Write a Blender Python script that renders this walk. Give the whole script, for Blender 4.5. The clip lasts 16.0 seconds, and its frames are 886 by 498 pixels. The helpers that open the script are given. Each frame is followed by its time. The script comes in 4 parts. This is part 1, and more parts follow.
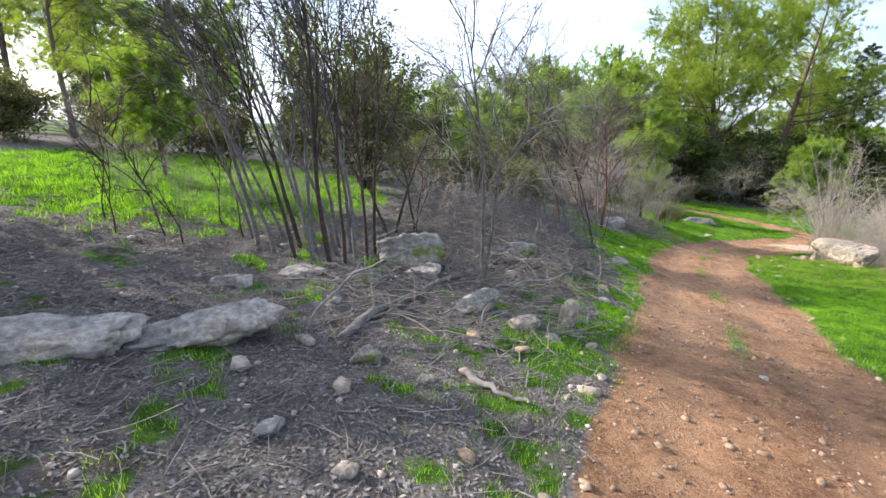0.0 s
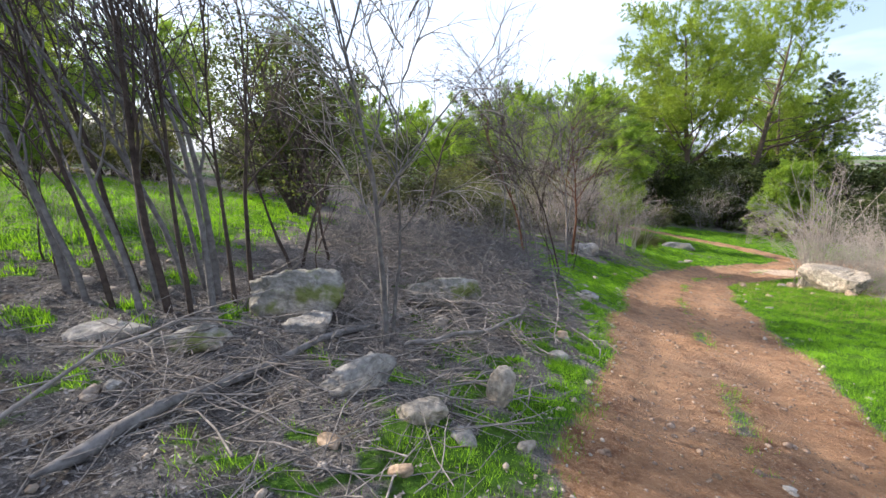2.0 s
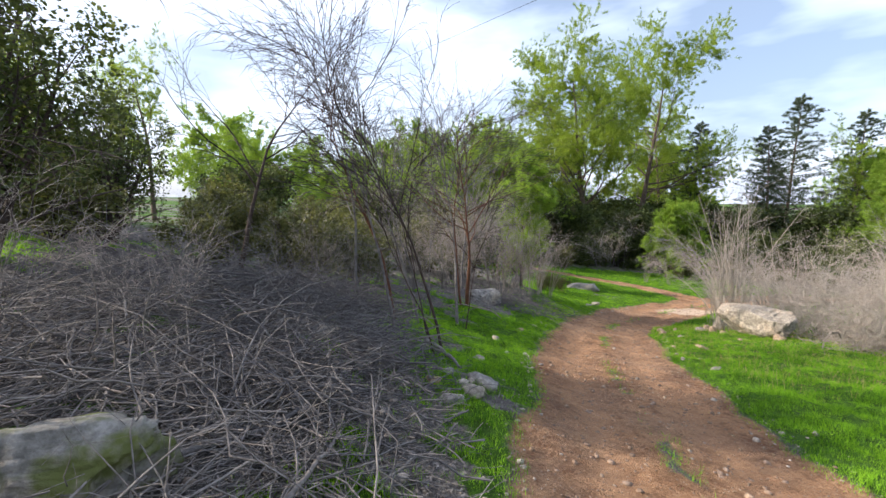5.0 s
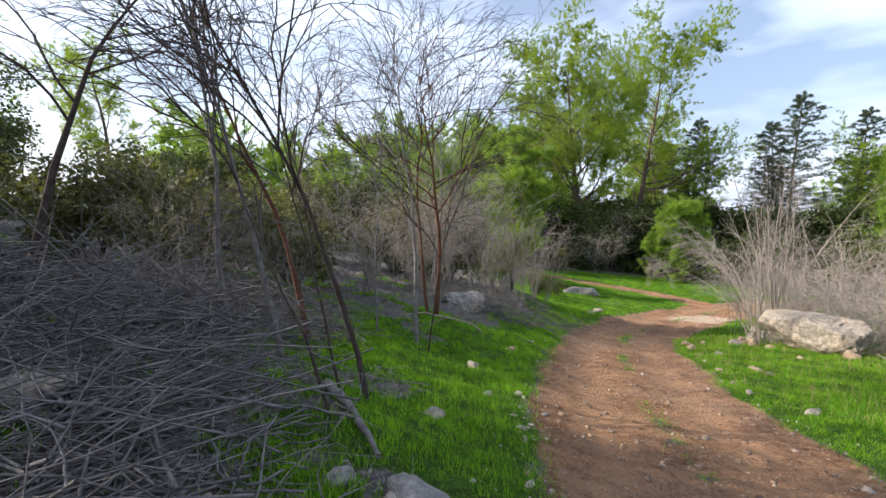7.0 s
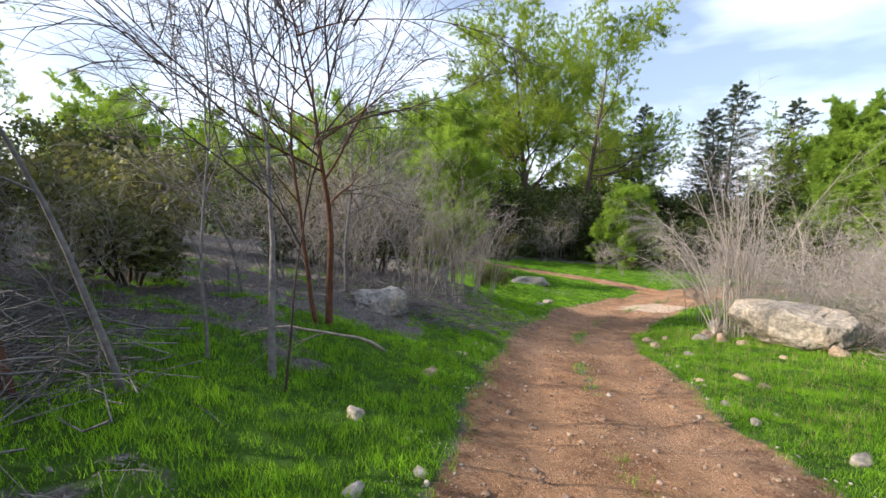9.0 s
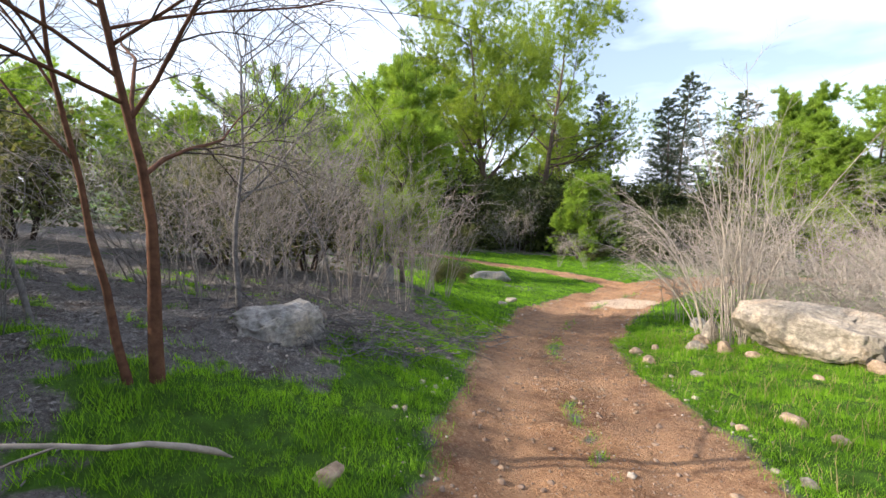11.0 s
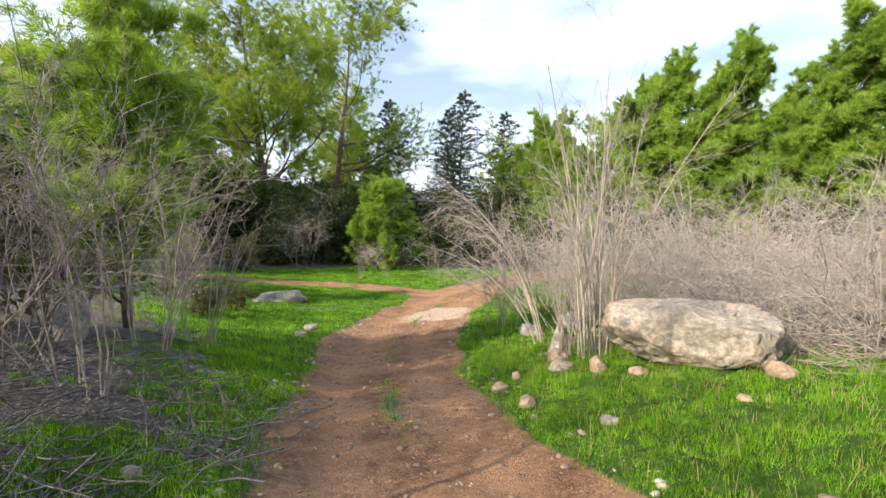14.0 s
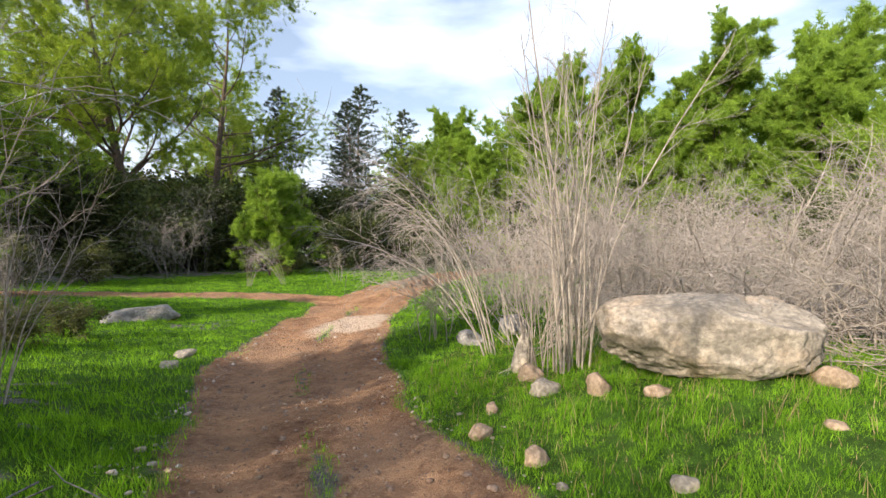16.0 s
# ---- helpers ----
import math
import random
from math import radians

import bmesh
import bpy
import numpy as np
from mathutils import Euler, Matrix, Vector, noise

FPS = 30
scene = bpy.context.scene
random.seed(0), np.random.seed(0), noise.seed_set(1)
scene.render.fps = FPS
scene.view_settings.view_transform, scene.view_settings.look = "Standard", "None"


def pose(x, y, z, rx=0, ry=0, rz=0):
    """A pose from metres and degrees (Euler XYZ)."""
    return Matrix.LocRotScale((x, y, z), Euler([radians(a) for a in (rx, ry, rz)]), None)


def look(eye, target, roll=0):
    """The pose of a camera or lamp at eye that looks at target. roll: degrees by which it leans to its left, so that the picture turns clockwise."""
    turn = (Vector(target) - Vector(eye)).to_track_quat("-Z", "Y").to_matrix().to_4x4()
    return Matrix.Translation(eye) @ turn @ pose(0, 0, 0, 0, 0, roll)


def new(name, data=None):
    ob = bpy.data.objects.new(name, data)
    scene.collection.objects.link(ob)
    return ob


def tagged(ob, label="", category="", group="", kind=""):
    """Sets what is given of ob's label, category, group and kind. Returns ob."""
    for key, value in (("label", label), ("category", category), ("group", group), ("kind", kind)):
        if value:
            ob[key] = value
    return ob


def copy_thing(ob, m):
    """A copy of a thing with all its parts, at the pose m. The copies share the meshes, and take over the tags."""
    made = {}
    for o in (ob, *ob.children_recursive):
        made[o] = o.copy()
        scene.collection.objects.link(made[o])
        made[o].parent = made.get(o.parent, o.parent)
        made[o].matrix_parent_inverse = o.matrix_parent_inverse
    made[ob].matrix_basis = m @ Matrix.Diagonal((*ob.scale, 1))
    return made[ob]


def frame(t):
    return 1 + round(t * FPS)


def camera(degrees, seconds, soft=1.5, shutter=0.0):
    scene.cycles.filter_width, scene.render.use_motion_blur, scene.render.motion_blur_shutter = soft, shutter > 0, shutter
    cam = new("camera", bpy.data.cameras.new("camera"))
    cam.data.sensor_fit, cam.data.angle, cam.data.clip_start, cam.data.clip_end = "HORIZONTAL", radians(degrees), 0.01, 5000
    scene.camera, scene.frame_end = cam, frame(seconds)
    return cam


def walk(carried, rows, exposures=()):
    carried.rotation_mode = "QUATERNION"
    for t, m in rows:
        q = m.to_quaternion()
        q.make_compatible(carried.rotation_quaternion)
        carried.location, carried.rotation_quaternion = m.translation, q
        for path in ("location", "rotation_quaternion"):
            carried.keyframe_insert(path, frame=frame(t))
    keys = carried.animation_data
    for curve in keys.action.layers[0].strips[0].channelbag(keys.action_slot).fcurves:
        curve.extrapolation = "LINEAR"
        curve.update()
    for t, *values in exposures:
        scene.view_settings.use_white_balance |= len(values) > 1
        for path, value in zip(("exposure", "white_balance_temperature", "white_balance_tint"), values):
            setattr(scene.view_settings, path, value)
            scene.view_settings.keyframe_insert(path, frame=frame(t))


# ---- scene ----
cam = camera(89.9, 16.0)
PATH = [
    (0, (-0.351, -0.782, 1.676), (-0.424, 1.144, 1.141), -0.1),
    (0.5, (-0.183, -0.419, 1.588), (-0.266, 1.509, 1.061), -0.1),
    (1, (0.0, 0.0, 1.5), (-0.084, 1.933, 0.995), -0.3),
    (1.5, (0.232, 0.422, 1.452), (0.17, 2.366, 0.985), -0.4),
    (2, (0.491, 0.841, 1.373), (0.491, 2.797, 0.957), -0.3),
    (2.5, (0.709, 1.28, 1.322), (0.79, 3.245, 0.956), -0.1),
    (3, (0.961, 1.812, 1.278), (1.145, 3.777, 0.957), -0.1),
    (3.5, (1.197, 2.335, 1.158), (1.461, 4.297, 0.876), -0.1),
    (4, (1.403, 2.946, 1.049), (1.725, 4.904, 0.798), -0.1),
    (4.2, (1.483, 3.18, 1.018), (1.832, 5.134, 0.773), 0.1),
    (6.3, (2.525, 6.144, 0.3), (2.947, 8.091, 0.124), -0.0),
    (6.5, (2.624, 6.382, 0.265), (3.049, 8.327, 0.084), 0.1),
    (7, (2.929, 6.936, 0.126), (3.369, 8.878, -0.059), 0.1),
    (7.5, (3.183, 7.427, 0.057), (3.651, 9.362, -0.137), 0.1),
    (8, (3.481, 7.898, -0.003), (4.013, 9.815, -0.205), -0.2),
    (8.5, (3.793, 8.319, -0.124), (4.38, 10.22, -0.333), -0.2),
    (9, (4.043, 8.775, -0.187), (4.687, 10.655, -0.414), 0.0),
    (9.2, (4.115, 8.964, -0.18), (4.792, 10.833, -0.404), 0.2),
    (11.3, (5.098, 10.943, -0.456), (5.991, 12.711, -0.735), -0.2),
    (11.5, (5.163, 11.121, -0.491), (6.133, 12.848, -0.771), -0.1),
    (12, (5.383, 11.562, -0.547), (6.546, 13.168, -0.813), -0.1),
    (12.5, (5.633, 11.976, -0.635), (6.943, 13.468, -0.876), -0.2),
    (13, (5.874, 12.44, -0.688), (7.279, 13.846, -0.909), -0.2),
    (13.5, (6.163, 12.87, -0.789), (7.651, 14.189, -1.0), -0.3),
    (14, (6.508, 13.286, -0.867), (8.057, 14.534, -1.075), -0.2),
    (14.5, (6.825, 13.735, -0.927), (8.435, 14.902, -1.136), -0.1),
    (15, (7.14, 14.104, -1.018), (8.821, 15.167, -1.226), -0.2),
    (15.5, (7.433, 14.492, -1.077), (9.179, 15.443, -1.286), -0.2),
    (16, (7.647, 14.852, -1.194), (9.446, 15.702, -1.393), -0.2),
]
walk(cam, [(t, look(eye, target, roll)) for t, eye, target, roll in PATH], [(0, 1.2, 5900, 10), (4, 0.95, 6000, 10), (7, 0.78, 6000, 10), (9, 0.9, 6050, 10), (12, 1.14, 6200, 10), (16, 0.86, 6300, 10)])

# ---- world, sun ----
SUN_EL, SUN_YAW = 30.0, 74.0
world = bpy.data.worlds.new("world")
scene.world = world
world.use_nodes = True
wn, wl = world.node_tree.nodes, world.node_tree.links
wn.clear()
sky = wn.new("ShaderNodeTexSky")
sky.sky_type, sky.sun_disc = "NISHITA", False
sky.sun_elevation, sky.sun_rotation = radians(SUN_EL), radians(-SUN_YAW)
sky.air_density, sky.dust_density, sky.ozone_density = 1.0, 3.4, 1.4
wco = wn.new("ShaderNodeTexCoord")
wmap = wn.new("ShaderNodeMapping")
wmap.inputs["Scale"].default_value = (1.2, 1.0, 3.6)
cloud = wn.new("ShaderNodeTexNoise")
cloud.inputs["Scale"].default_value, cloud.inputs["Detail"].default_value = 2.1, 5.0
cramp = wn.new("ShaderNodeValToRGB")
cramp.color_ramp.elements[0].position, cramp.color_ramp.elements[1].position = 0.38, 0.72
cramp.color_ramp.elements[0].color = (0.14, 0.14, 0.14, 1)
cramp.color_ramp.elements[1].color = (0.78, 0.78, 0.78, 1)
cmix = wn.new("ShaderNodeMix")
cmix.data_type = "RGBA"
cmix.inputs["B"].default_value = (11.0, 11.6, 13.2, 1)
wbg = wn.new("ShaderNodeBackground")
wbg.inputs["Strength"].default_value = 0.105
wout = wn.new("ShaderNodeOutputWorld")
wl.new(wco.outputs["Generated"], wmap.inputs["Vector"])
wl.new(wmap.outputs["Vector"], cloud.inputs["Vector"])
wl.new(cloud.outputs["Fac"], cramp.inputs["Fac"])
wl.new(cramp.outputs["Color"], cmix.inputs["Factor"])
wl.new(sky.outputs["Color"], cmix.inputs["A"])
wl.new(cmix.outputs["Result"], wbg.inputs["Color"])
wl.new(wbg.outputs["Background"], wout.inputs["Surface"])

sun = new("sun", bpy.data.lights.new("sun", "SUN"))
sun.data.energy, sun.data.angle, sun.data.color = 5.0, radians(0.6), (1.0, 0.86, 0.68)
toward = Vector((-math.sin(radians(SUN_YAW)) * math.cos(radians(SUN_EL)), math.cos(radians(SUN_YAW)) * math.cos(radians(SUN_EL)), math.sin(radians(SUN_EL))))
sun.matrix_world = look(toward * 60, (0, 0, 0))

# ---- materials ----


class Nodes:
    """A small wrapper to build a node material."""

    def __init__(self, name):
        self.m = bpy.data.materials.new(name)
        self.m.use_nodes = True
        self.n, self.l = self.m.node_tree.nodes, self.m.node_tree.links
        self.n.clear()
        self.out = self.n.new("ShaderNodeOutputMaterial")
        self.co = self.n.new("ShaderNodeTexCoord").outputs["Object"]

    def noise(self, scale, detail=4.0, rough=0.6, vec=None):
        t = self.n.new("ShaderNodeTexNoise")
        t.inputs["Scale"].default_value, t.inputs["Detail"].default_value, t.inputs["Roughness"].default_value = scale, detail, rough
        self.l.new(vec or self.co, t.inputs["Vector"])
        return t.outputs["Fac"]

    def cells(self, scale, vec=None):
        t = self.n.new("ShaderNodeTexVoronoi")
        t.inputs["Scale"].default_value = scale
        self.l.new(vec or self.co, t.inputs["Vector"])
        return t

    def ramp(self, fac, *stops):
        r = self.n.new("ShaderNodeValToRGB")
        e = r.color_ramp.elements
        while len(e) < len(stops):
            e.new(0.5)
        for el, (p, c) in zip(e, stops):
            el.position = p
            el.color = (*c, 1) if len(c) == 3 else c
        self.l.new(fac, r.inputs["Fac"])
        return r.outputs["Color"]

    def mix(self, fac, a, b, kind="MIX"):
        x = self.n.new("ShaderNodeMix")
        x.data_type, x.blend_type = "RGBA", kind
        for key, v in (("Factor", fac), ("A", a), ("B", b)):
            if isinstance(v, (int, float)):
                x.inputs[key].default_value = v
            elif isinstance(v, tuple):
                x.inputs[key].default_value = (*v, 1)
            else:
                self.l.new(v, x.inputs[key])
        return x.outputs["Result"]

    def maths(self, kind, a, b=0.0):
        x = self.n.new("ShaderNodeMath")
        x.operation = kind
        for k, v in enumerate((a, b)):
            if isinstance(v, (int, float)):
                x.inputs[k].default_value = v
            else:
                self.l.new(v, x.inputs[k])
        return x.outputs[0]

    def attr(self, name):
        a = self.n.new("ShaderNodeAttribute")
        a.attribute_name = name
        return a.outputs["Fac"]

    def island(self):
        return self.n.new("ShaderNodeNewGeometry").outputs["Random Per Island"]

    def bump(self, height, strength, distance):
        b = self.n.new("ShaderNodeBump")
        b.inputs["Strength"].default_value, b.inputs["Distance"].default_value = strength, distance
        self.l.new(height, b.inputs["Height"])
        return b.outputs["Normal"]

    def surface(self, color, rough=0.9, normal=None, spec=0.2):
        p = self.n.new("ShaderNodeBsdfPrincipled")
        self.l.new(color, p.inputs["Base Color"])
        p.inputs["Roughness"].default_value, p.inputs["Specular IOR Level"].default_value = rough, spec
        if normal:
            self.l.new(normal, p.inputs["Normal"])
        self.l.new(p.outputs["BSDF"], self.out.inputs["Surface"])
        return self.m

    def leaf(self, color, through_color, share=0.4, rough=0.6):
        """A thin leaf: diffuse and gloss on the face, light let through from behind."""
        p = self.n.new("ShaderNodeBsdfPrincipled")
        p.inputs["Roughness"].default_value, p.inputs["Specular IOR Level"].default_value = rough, 0.25
        t = self.n.new("ShaderNodeBsdfTranslucent")
        x = self.n.new("ShaderNodeMixShader")
        x.inputs["Fac"].default_value = share
        self.l.new(color, p.inputs["Base Color"])
        self.l.new(through_color, t.inputs["Color"])
        self.l.new(p.outputs["BSDF"], x.inputs[1])
        self.l.new(t.outputs["BSDF"], x.inputs[2])
        self.l.new(x.outputs["Shader"], self.out.inputs["Surface"])
        return self.m


def bark(name, dark, light, scale=14.0):
    k = Nodes(name)
    patch = k.noise(scale, 5, 0.65)
    own = k.island()
    c = k.ramp(patch, (0.3, dark), (0.7, light))
    c = k.mix(k.maths("MULTIPLY", own, 0.55), c, tuple(v * 0.55 for v in dark))
    return k.surface(c, 0.9, k.bump(k.noise(scale * 5, 4), 0.5, 0.01))


def foliage(name, dark, light, share=0.4, scale=0.6):
    k = Nodes(name)
    clump = k.noise(scale, 3)
    own = k.island()
    f = k.maths("ADD", k.maths("MULTIPLY", clump, 0.9), k.maths("MULTIPLY", own, 0.45))
    c = k.ramp(f, (0.38, dark), (0.9, light))
    t = k.mix(1.0, c, (1.5, 1.45, 0.8), "MULTIPLY")
    return k.leaf(c, t, share)


def stone(name, dark, light, moss=0.0, warm=(0.42, 0.3, 0.17)):
    k = Nodes(name)
    big, fine = k.noise(2.3, 6, 0.65), k.noise(17, 6, 0.7)
    pits = k.cells(26).outputs["Distance"]
    c = k.ramp(big, (0.32, dark), (0.62, light))
    c = k.mix(k.ramp(k.noise(1.4, 4), (0.5, (0, 0, 0)), (0.72, (0.55, 0.55, 0.55))), c, warm)
    c = k.mix(k.ramp(fine, (0.4, (0.6, 0.6, 0.6)), (0.62, (0, 0, 0))), c, tuple(v * 0.5 for v in dark))
    if moss:
        c = k.mix(k.ramp(k.noise(3.1, 4), (0.62 - moss, (0, 0, 0)), (0.7 - moss * 0.7, (0.85, 0.85, 0.85))), c, (0.10, 0.12, 0.02))
    hgt = k.maths("ADD", k.maths("MULTIPLY", fine, 0.7), k.maths("MULTIPLY", pits, 0.25))
    return k.surface(c, 0.93, k.bump(hgt, 0.8, 0.03), 0.15)


def ground_material():
    """Earth track, grass floor and leaf litter, parted by the sheet's zone values and roughened by noise."""
    k = Nodes("ground_earth_grass_litter")
    rough_edge = k.maths("MULTIPLY", k.maths("SUBTRACT", k.noise(3.2, 6, 0.7), 0.5), 0.9)
    road = k.ramp(k.maths("ADD", k.attr("road"), rough_edge), (0.42, (0, 0, 0)), (0.6, (1, 1, 1)))
    grassy = k.ramp(k.maths("ADD", k.attr("grass"), k.maths("MULTIPLY", k.maths("SUBTRACT", k.noise(2.1, 6, 0.75), 0.5), 1.3)), (0.4, (0, 0, 0)), (0.65, (1, 1, 1)))
    grit, wide, stain = k.noise(34, 7, 0.85), k.noise(1.3, 5, 0.6), k.noise(0.45, 3)
    dirt = k.ramp(wide, (0.38, (0.165, 0.08, 0.044)), (0.62, (0.4, 0.22, 0.115)))
    dirt = k.mix(k.ramp(stain, (0.45, (0, 0, 0)), (0.7, (0.5, 0.5, 0.5))), dirt, (0.34, 0.24, 0.17))
    dirt = k.mix(k.ramp(grit, (0.5, (0, 0, 0)), (0.66, (0.85, 0.85, 0.85))), dirt, (0.54, 0.36, 0.23))
    dirt = k.mix(k.ramp(grit, (0.28, (0.8, 0.8, 0.8)), (0.42, (0, 0, 0))), dirt, (0.1, 0.05, 0.03))
    lumps = k.noise(7, 7, 0.8)
    fleck = k.noise(110, 4, 0.85)
    dirt = k.mix(k.ramp(fleck, (0.3, (0.85, 0.85, 0.85)), (0.43, (0, 0, 0))), dirt, (0.09, 0.045, 0.028))
    dirt = k.mix(k.ramp(fleck, (0.6, (0, 0, 0)), (0.7, (0.8, 0.8, 0.8))), dirt, (0.6, 0.48, 0.38))
    dirt = k.mix(k.ramp(lumps, (0.36, (0.8, 0.8, 0.8)), (0.5, (0, 0, 0))), dirt, (0.125, 0.06, 0.034))
    dirt = k.mix(k.ramp(lumps, (0.52, (0, 0, 0)), (0.68, (0.55, 0.55, 0.55))), dirt, (0.45, 0.28, 0.165))
    rut = k.attr("rut")
    dirt = k.mix(k.maths("MULTIPLY", rut, 0.4), dirt, (0.48, 0.285, 0.165))
    dirt = k.mix(k.ramp(k.attr("slab"), (0.45, (0, 0, 0)), (0.6, (0.75, 0.75, 0.75))), dirt, (0.58, 0.47, 0.37))
    bits = k.cells(38)
    litter = k.ramp(k.noise(9, 6, 0.8), (0.3, (0.056, 0.05, 0.048)), (0.7, (0.21, 0.195, 0.19)))
    litter = k.mix(k.ramp(bits.outputs["Distance"], (0.1, (0.5, 0.5, 0.5)), (0.5, (0, 0, 0))), litter, (0.36, 0.32, 0.28))
    litter = k.mix(k.ramp(k.noise(45, 4, 0.8), (0.3, (0.75, 0.75, 0.75)), (0.5, (0, 0, 0))), litter, (0.045, 0.036, 0.03))
    litter = k.mix(k.ramp(k.noise(2.6, 6, 0.75), (0.36, (0.7, 0.7, 0.7)), (0.5, (0, 0, 0))), litter, (0.07, 0.052, 0.042))
    litter = k.mix(k.ramp(k.noise(120, 4, 0.85), (0.56, (0, 0, 0)), (0.68, (0.8, 0.8, 0.8))), litter, (0.45, 0.41, 0.37))
    turf = k.ramp(k.noise(7, 5, 0.7), (0.3, (0.03, 0.06, 0.01)), (0.7, (0.085, 0.18, 0.02)))
    c = k.mix(grassy, litter, turf)
    c = k.mix(road, c, dirt)
    hgt = k.maths("ADD", k.maths("ADD", k.noise(22, 6, 0.8), k.maths("MULTIPLY", lumps, 0.9)), k.maths("MULTIPLY", bits.outputs["Distance"], 0.3))
    return k.surface(c, 0.95, k.bump(hgt, 1.0, 0.06), 0.12)


M_GROUND = ground_material()
M_BARK_GREY = bark("bark_grey", (0.09, 0.082, 0.08), (0.28, 0.26, 0.25))
M_BARK_DARK = bark("bark_dark_brown", (0.035, 0.026, 0.022), (0.12, 0.09, 0.075))
M_BARK_RED = bark("bark_red_brown", (0.07, 0.032, 0.02), (0.2, 0.095, 0.055))
M_BARK_PALE = bark("bark_pale_straw", (0.26, 0.215, 0.175), (0.58, 0.52, 0.45))
M_TWIG_GREY = bark("twig_grey", (0.075, 0.07, 0.072), (0.24, 0.225, 0.22))
M_TWIG_DRY = bark("twig_dry_beige", (0.2, 0.165, 0.14), (0.46, 0.395, 0.335))
M_TWIG_ASH = bark("twig_ash_grey", (0.23, 0.2, 0.18), (0.5, 0.445, 0.4))
M_TWIG_DARK = bark("twig_dark", (0.05, 0.038, 0.036), (0.14, 0.11, 0.1))
M_STICK = bark("dead_stick", (0.12, 0.105, 0.098), (0.36, 0.325, 0.3))
M_PINE_BARK = bark("pine_bark", (0.07, 0.05, 0.04), (0.24, 0.18, 0.14), 6)
M_NEEDLE = foliage("pine_needles", (0.07, 0.125, 0.02), (0.3, 0.39, 0.05), 0.48, 0.5)
M_NEEDLE_BRIGHT = foliage("pine_needles_bright", (0.085, 0.16, 0.024), (0.28, 0.4, 0.055), 0.48, 0.8)
M_NEEDLE_DARK = foliage("spruce_needles_dark", (0.022, 0.036, 0.02), (0.075, 0.1, 0.05), 0.25, 0.6)
M_LEAF_OAK = foliage("evergreen_oak_leaves", (0.028, 0.042, 0.015), (0.105, 0.13, 0.04), 0.34, 0.9)
M_LEAF_SCRUB = foliage("scrub_leaves", (0.045, 0.055, 0.022), (0.15, 0.155, 0.06), 0.35, 0.7)
M_GRASS = foliage("grass_blades", (0.03, 0.1, 0.008), (0.25, 0.47, 0.022), 0.45, 1.9)
M_GRASS_DRY = foliage("dry_grass_blades", (0.2, 0.15, 0.07), (0.42, 0.33, 0.18), 0.4, 0.9)
M_FLAKE = bark("leaf_litter_flakes", (0.085, 0.076, 0.072), (0.33, 0.305, 0.29), 30)
M_ROCK = stone("limestone_grey", (0.17, 0.16, 0.15), (0.4, 0.38, 0.355))
M_ROCK_WARM = stone("limestone_cream", (0.2, 0.175, 0.145), (0.46, 0.405, 0.335), 0.0, (0.38, 0.25, 0.14))
M_ROCK_MOSS = stone("limestone_mossy", (0.15, 0.14, 0.12), (0.36, 0.34, 0.31), 0.12)
M_STONE_TAN = stone("stone_tan", (0.27, 0.19, 0.125), (0.5, 0.39, 0.29), 0.0, (0.45, 0.27, 0.13))
M_PEBBLE = stone("pebbles_pale", (0.26, 0.21, 0.17), (0.52, 0.46, 0.4))
M_CABLE = bark("cable_black", (0.02, 0.02, 0.02), (0.04, 0.04, 0.04))

# ---- terrain ----
HILL = [-0.1743, -0.1135, -0.0602, 0.0739, -0.2072, -0.6113, -0.5069, -0.7521, -0.6975, -0.4402, 0.1985, -0.1215, 0.2257, 0.2312, 0.3269, -0.2478, 0.0767, 0.7393, -0.4013, 0.0941]
KNOLL = [(0, -1, 4), (2.5, 4, 4), (5, 9, 4), (8, 14, 4), (11, 18.5, 4), (15, 23.5, 5), (20, 29, 6), (0, 9, 4), (3.5, 15, 4), (8, 20, 3.5), (12.5, 14.5, 3.5), (9, 9.5, 4), (-3, 4, 4), (27, 36, 12), (-12, 10, 12), (22, 10, 10), (-5, 28, 12)]
ROAD = [(-3.4, -10), (-1.6, -6), (-0.1, -2.6), (0.95, -0.4), (2.1, 2.0), (3.25, 4.5), (4.9, 8.0), (6.45, 11.4), (8.4, 14.6), (10.15, 17.0), (13.2, 20.1), (16.4, 22.3), (20.5, 23.9), (25, 24.6), (34, 23.5), (60, 16)]
LANE = [(19.6, 23.4), (20.6, 26.5), (19.6, 29.6), (16.5, 32.0), (11, 34.5), (0, 38)]


def smooth_line(points, steps=12):
    """A Catmull-Rom line through the points."""
    p = np.array([points[0], *points, points[-1]], float)
    out = []
    for i in range(1, len(p) - 2):
        for t in np.linspace(0, 1, steps, endpoint=False):
            a, b, c, d = p[i - 1 : i + 3]
            out.append(0.5 * (2 * b + (c - a) * t + (2 * a - 5 * b + 4 * c - d) * t * t + (3 * b - a - 3 * c + d) * t**3))
    return np.array(out + [p[-2]])


ROAD_LINE, LANE_LINE = smooth_line(ROAD), smooth_line(LANE)


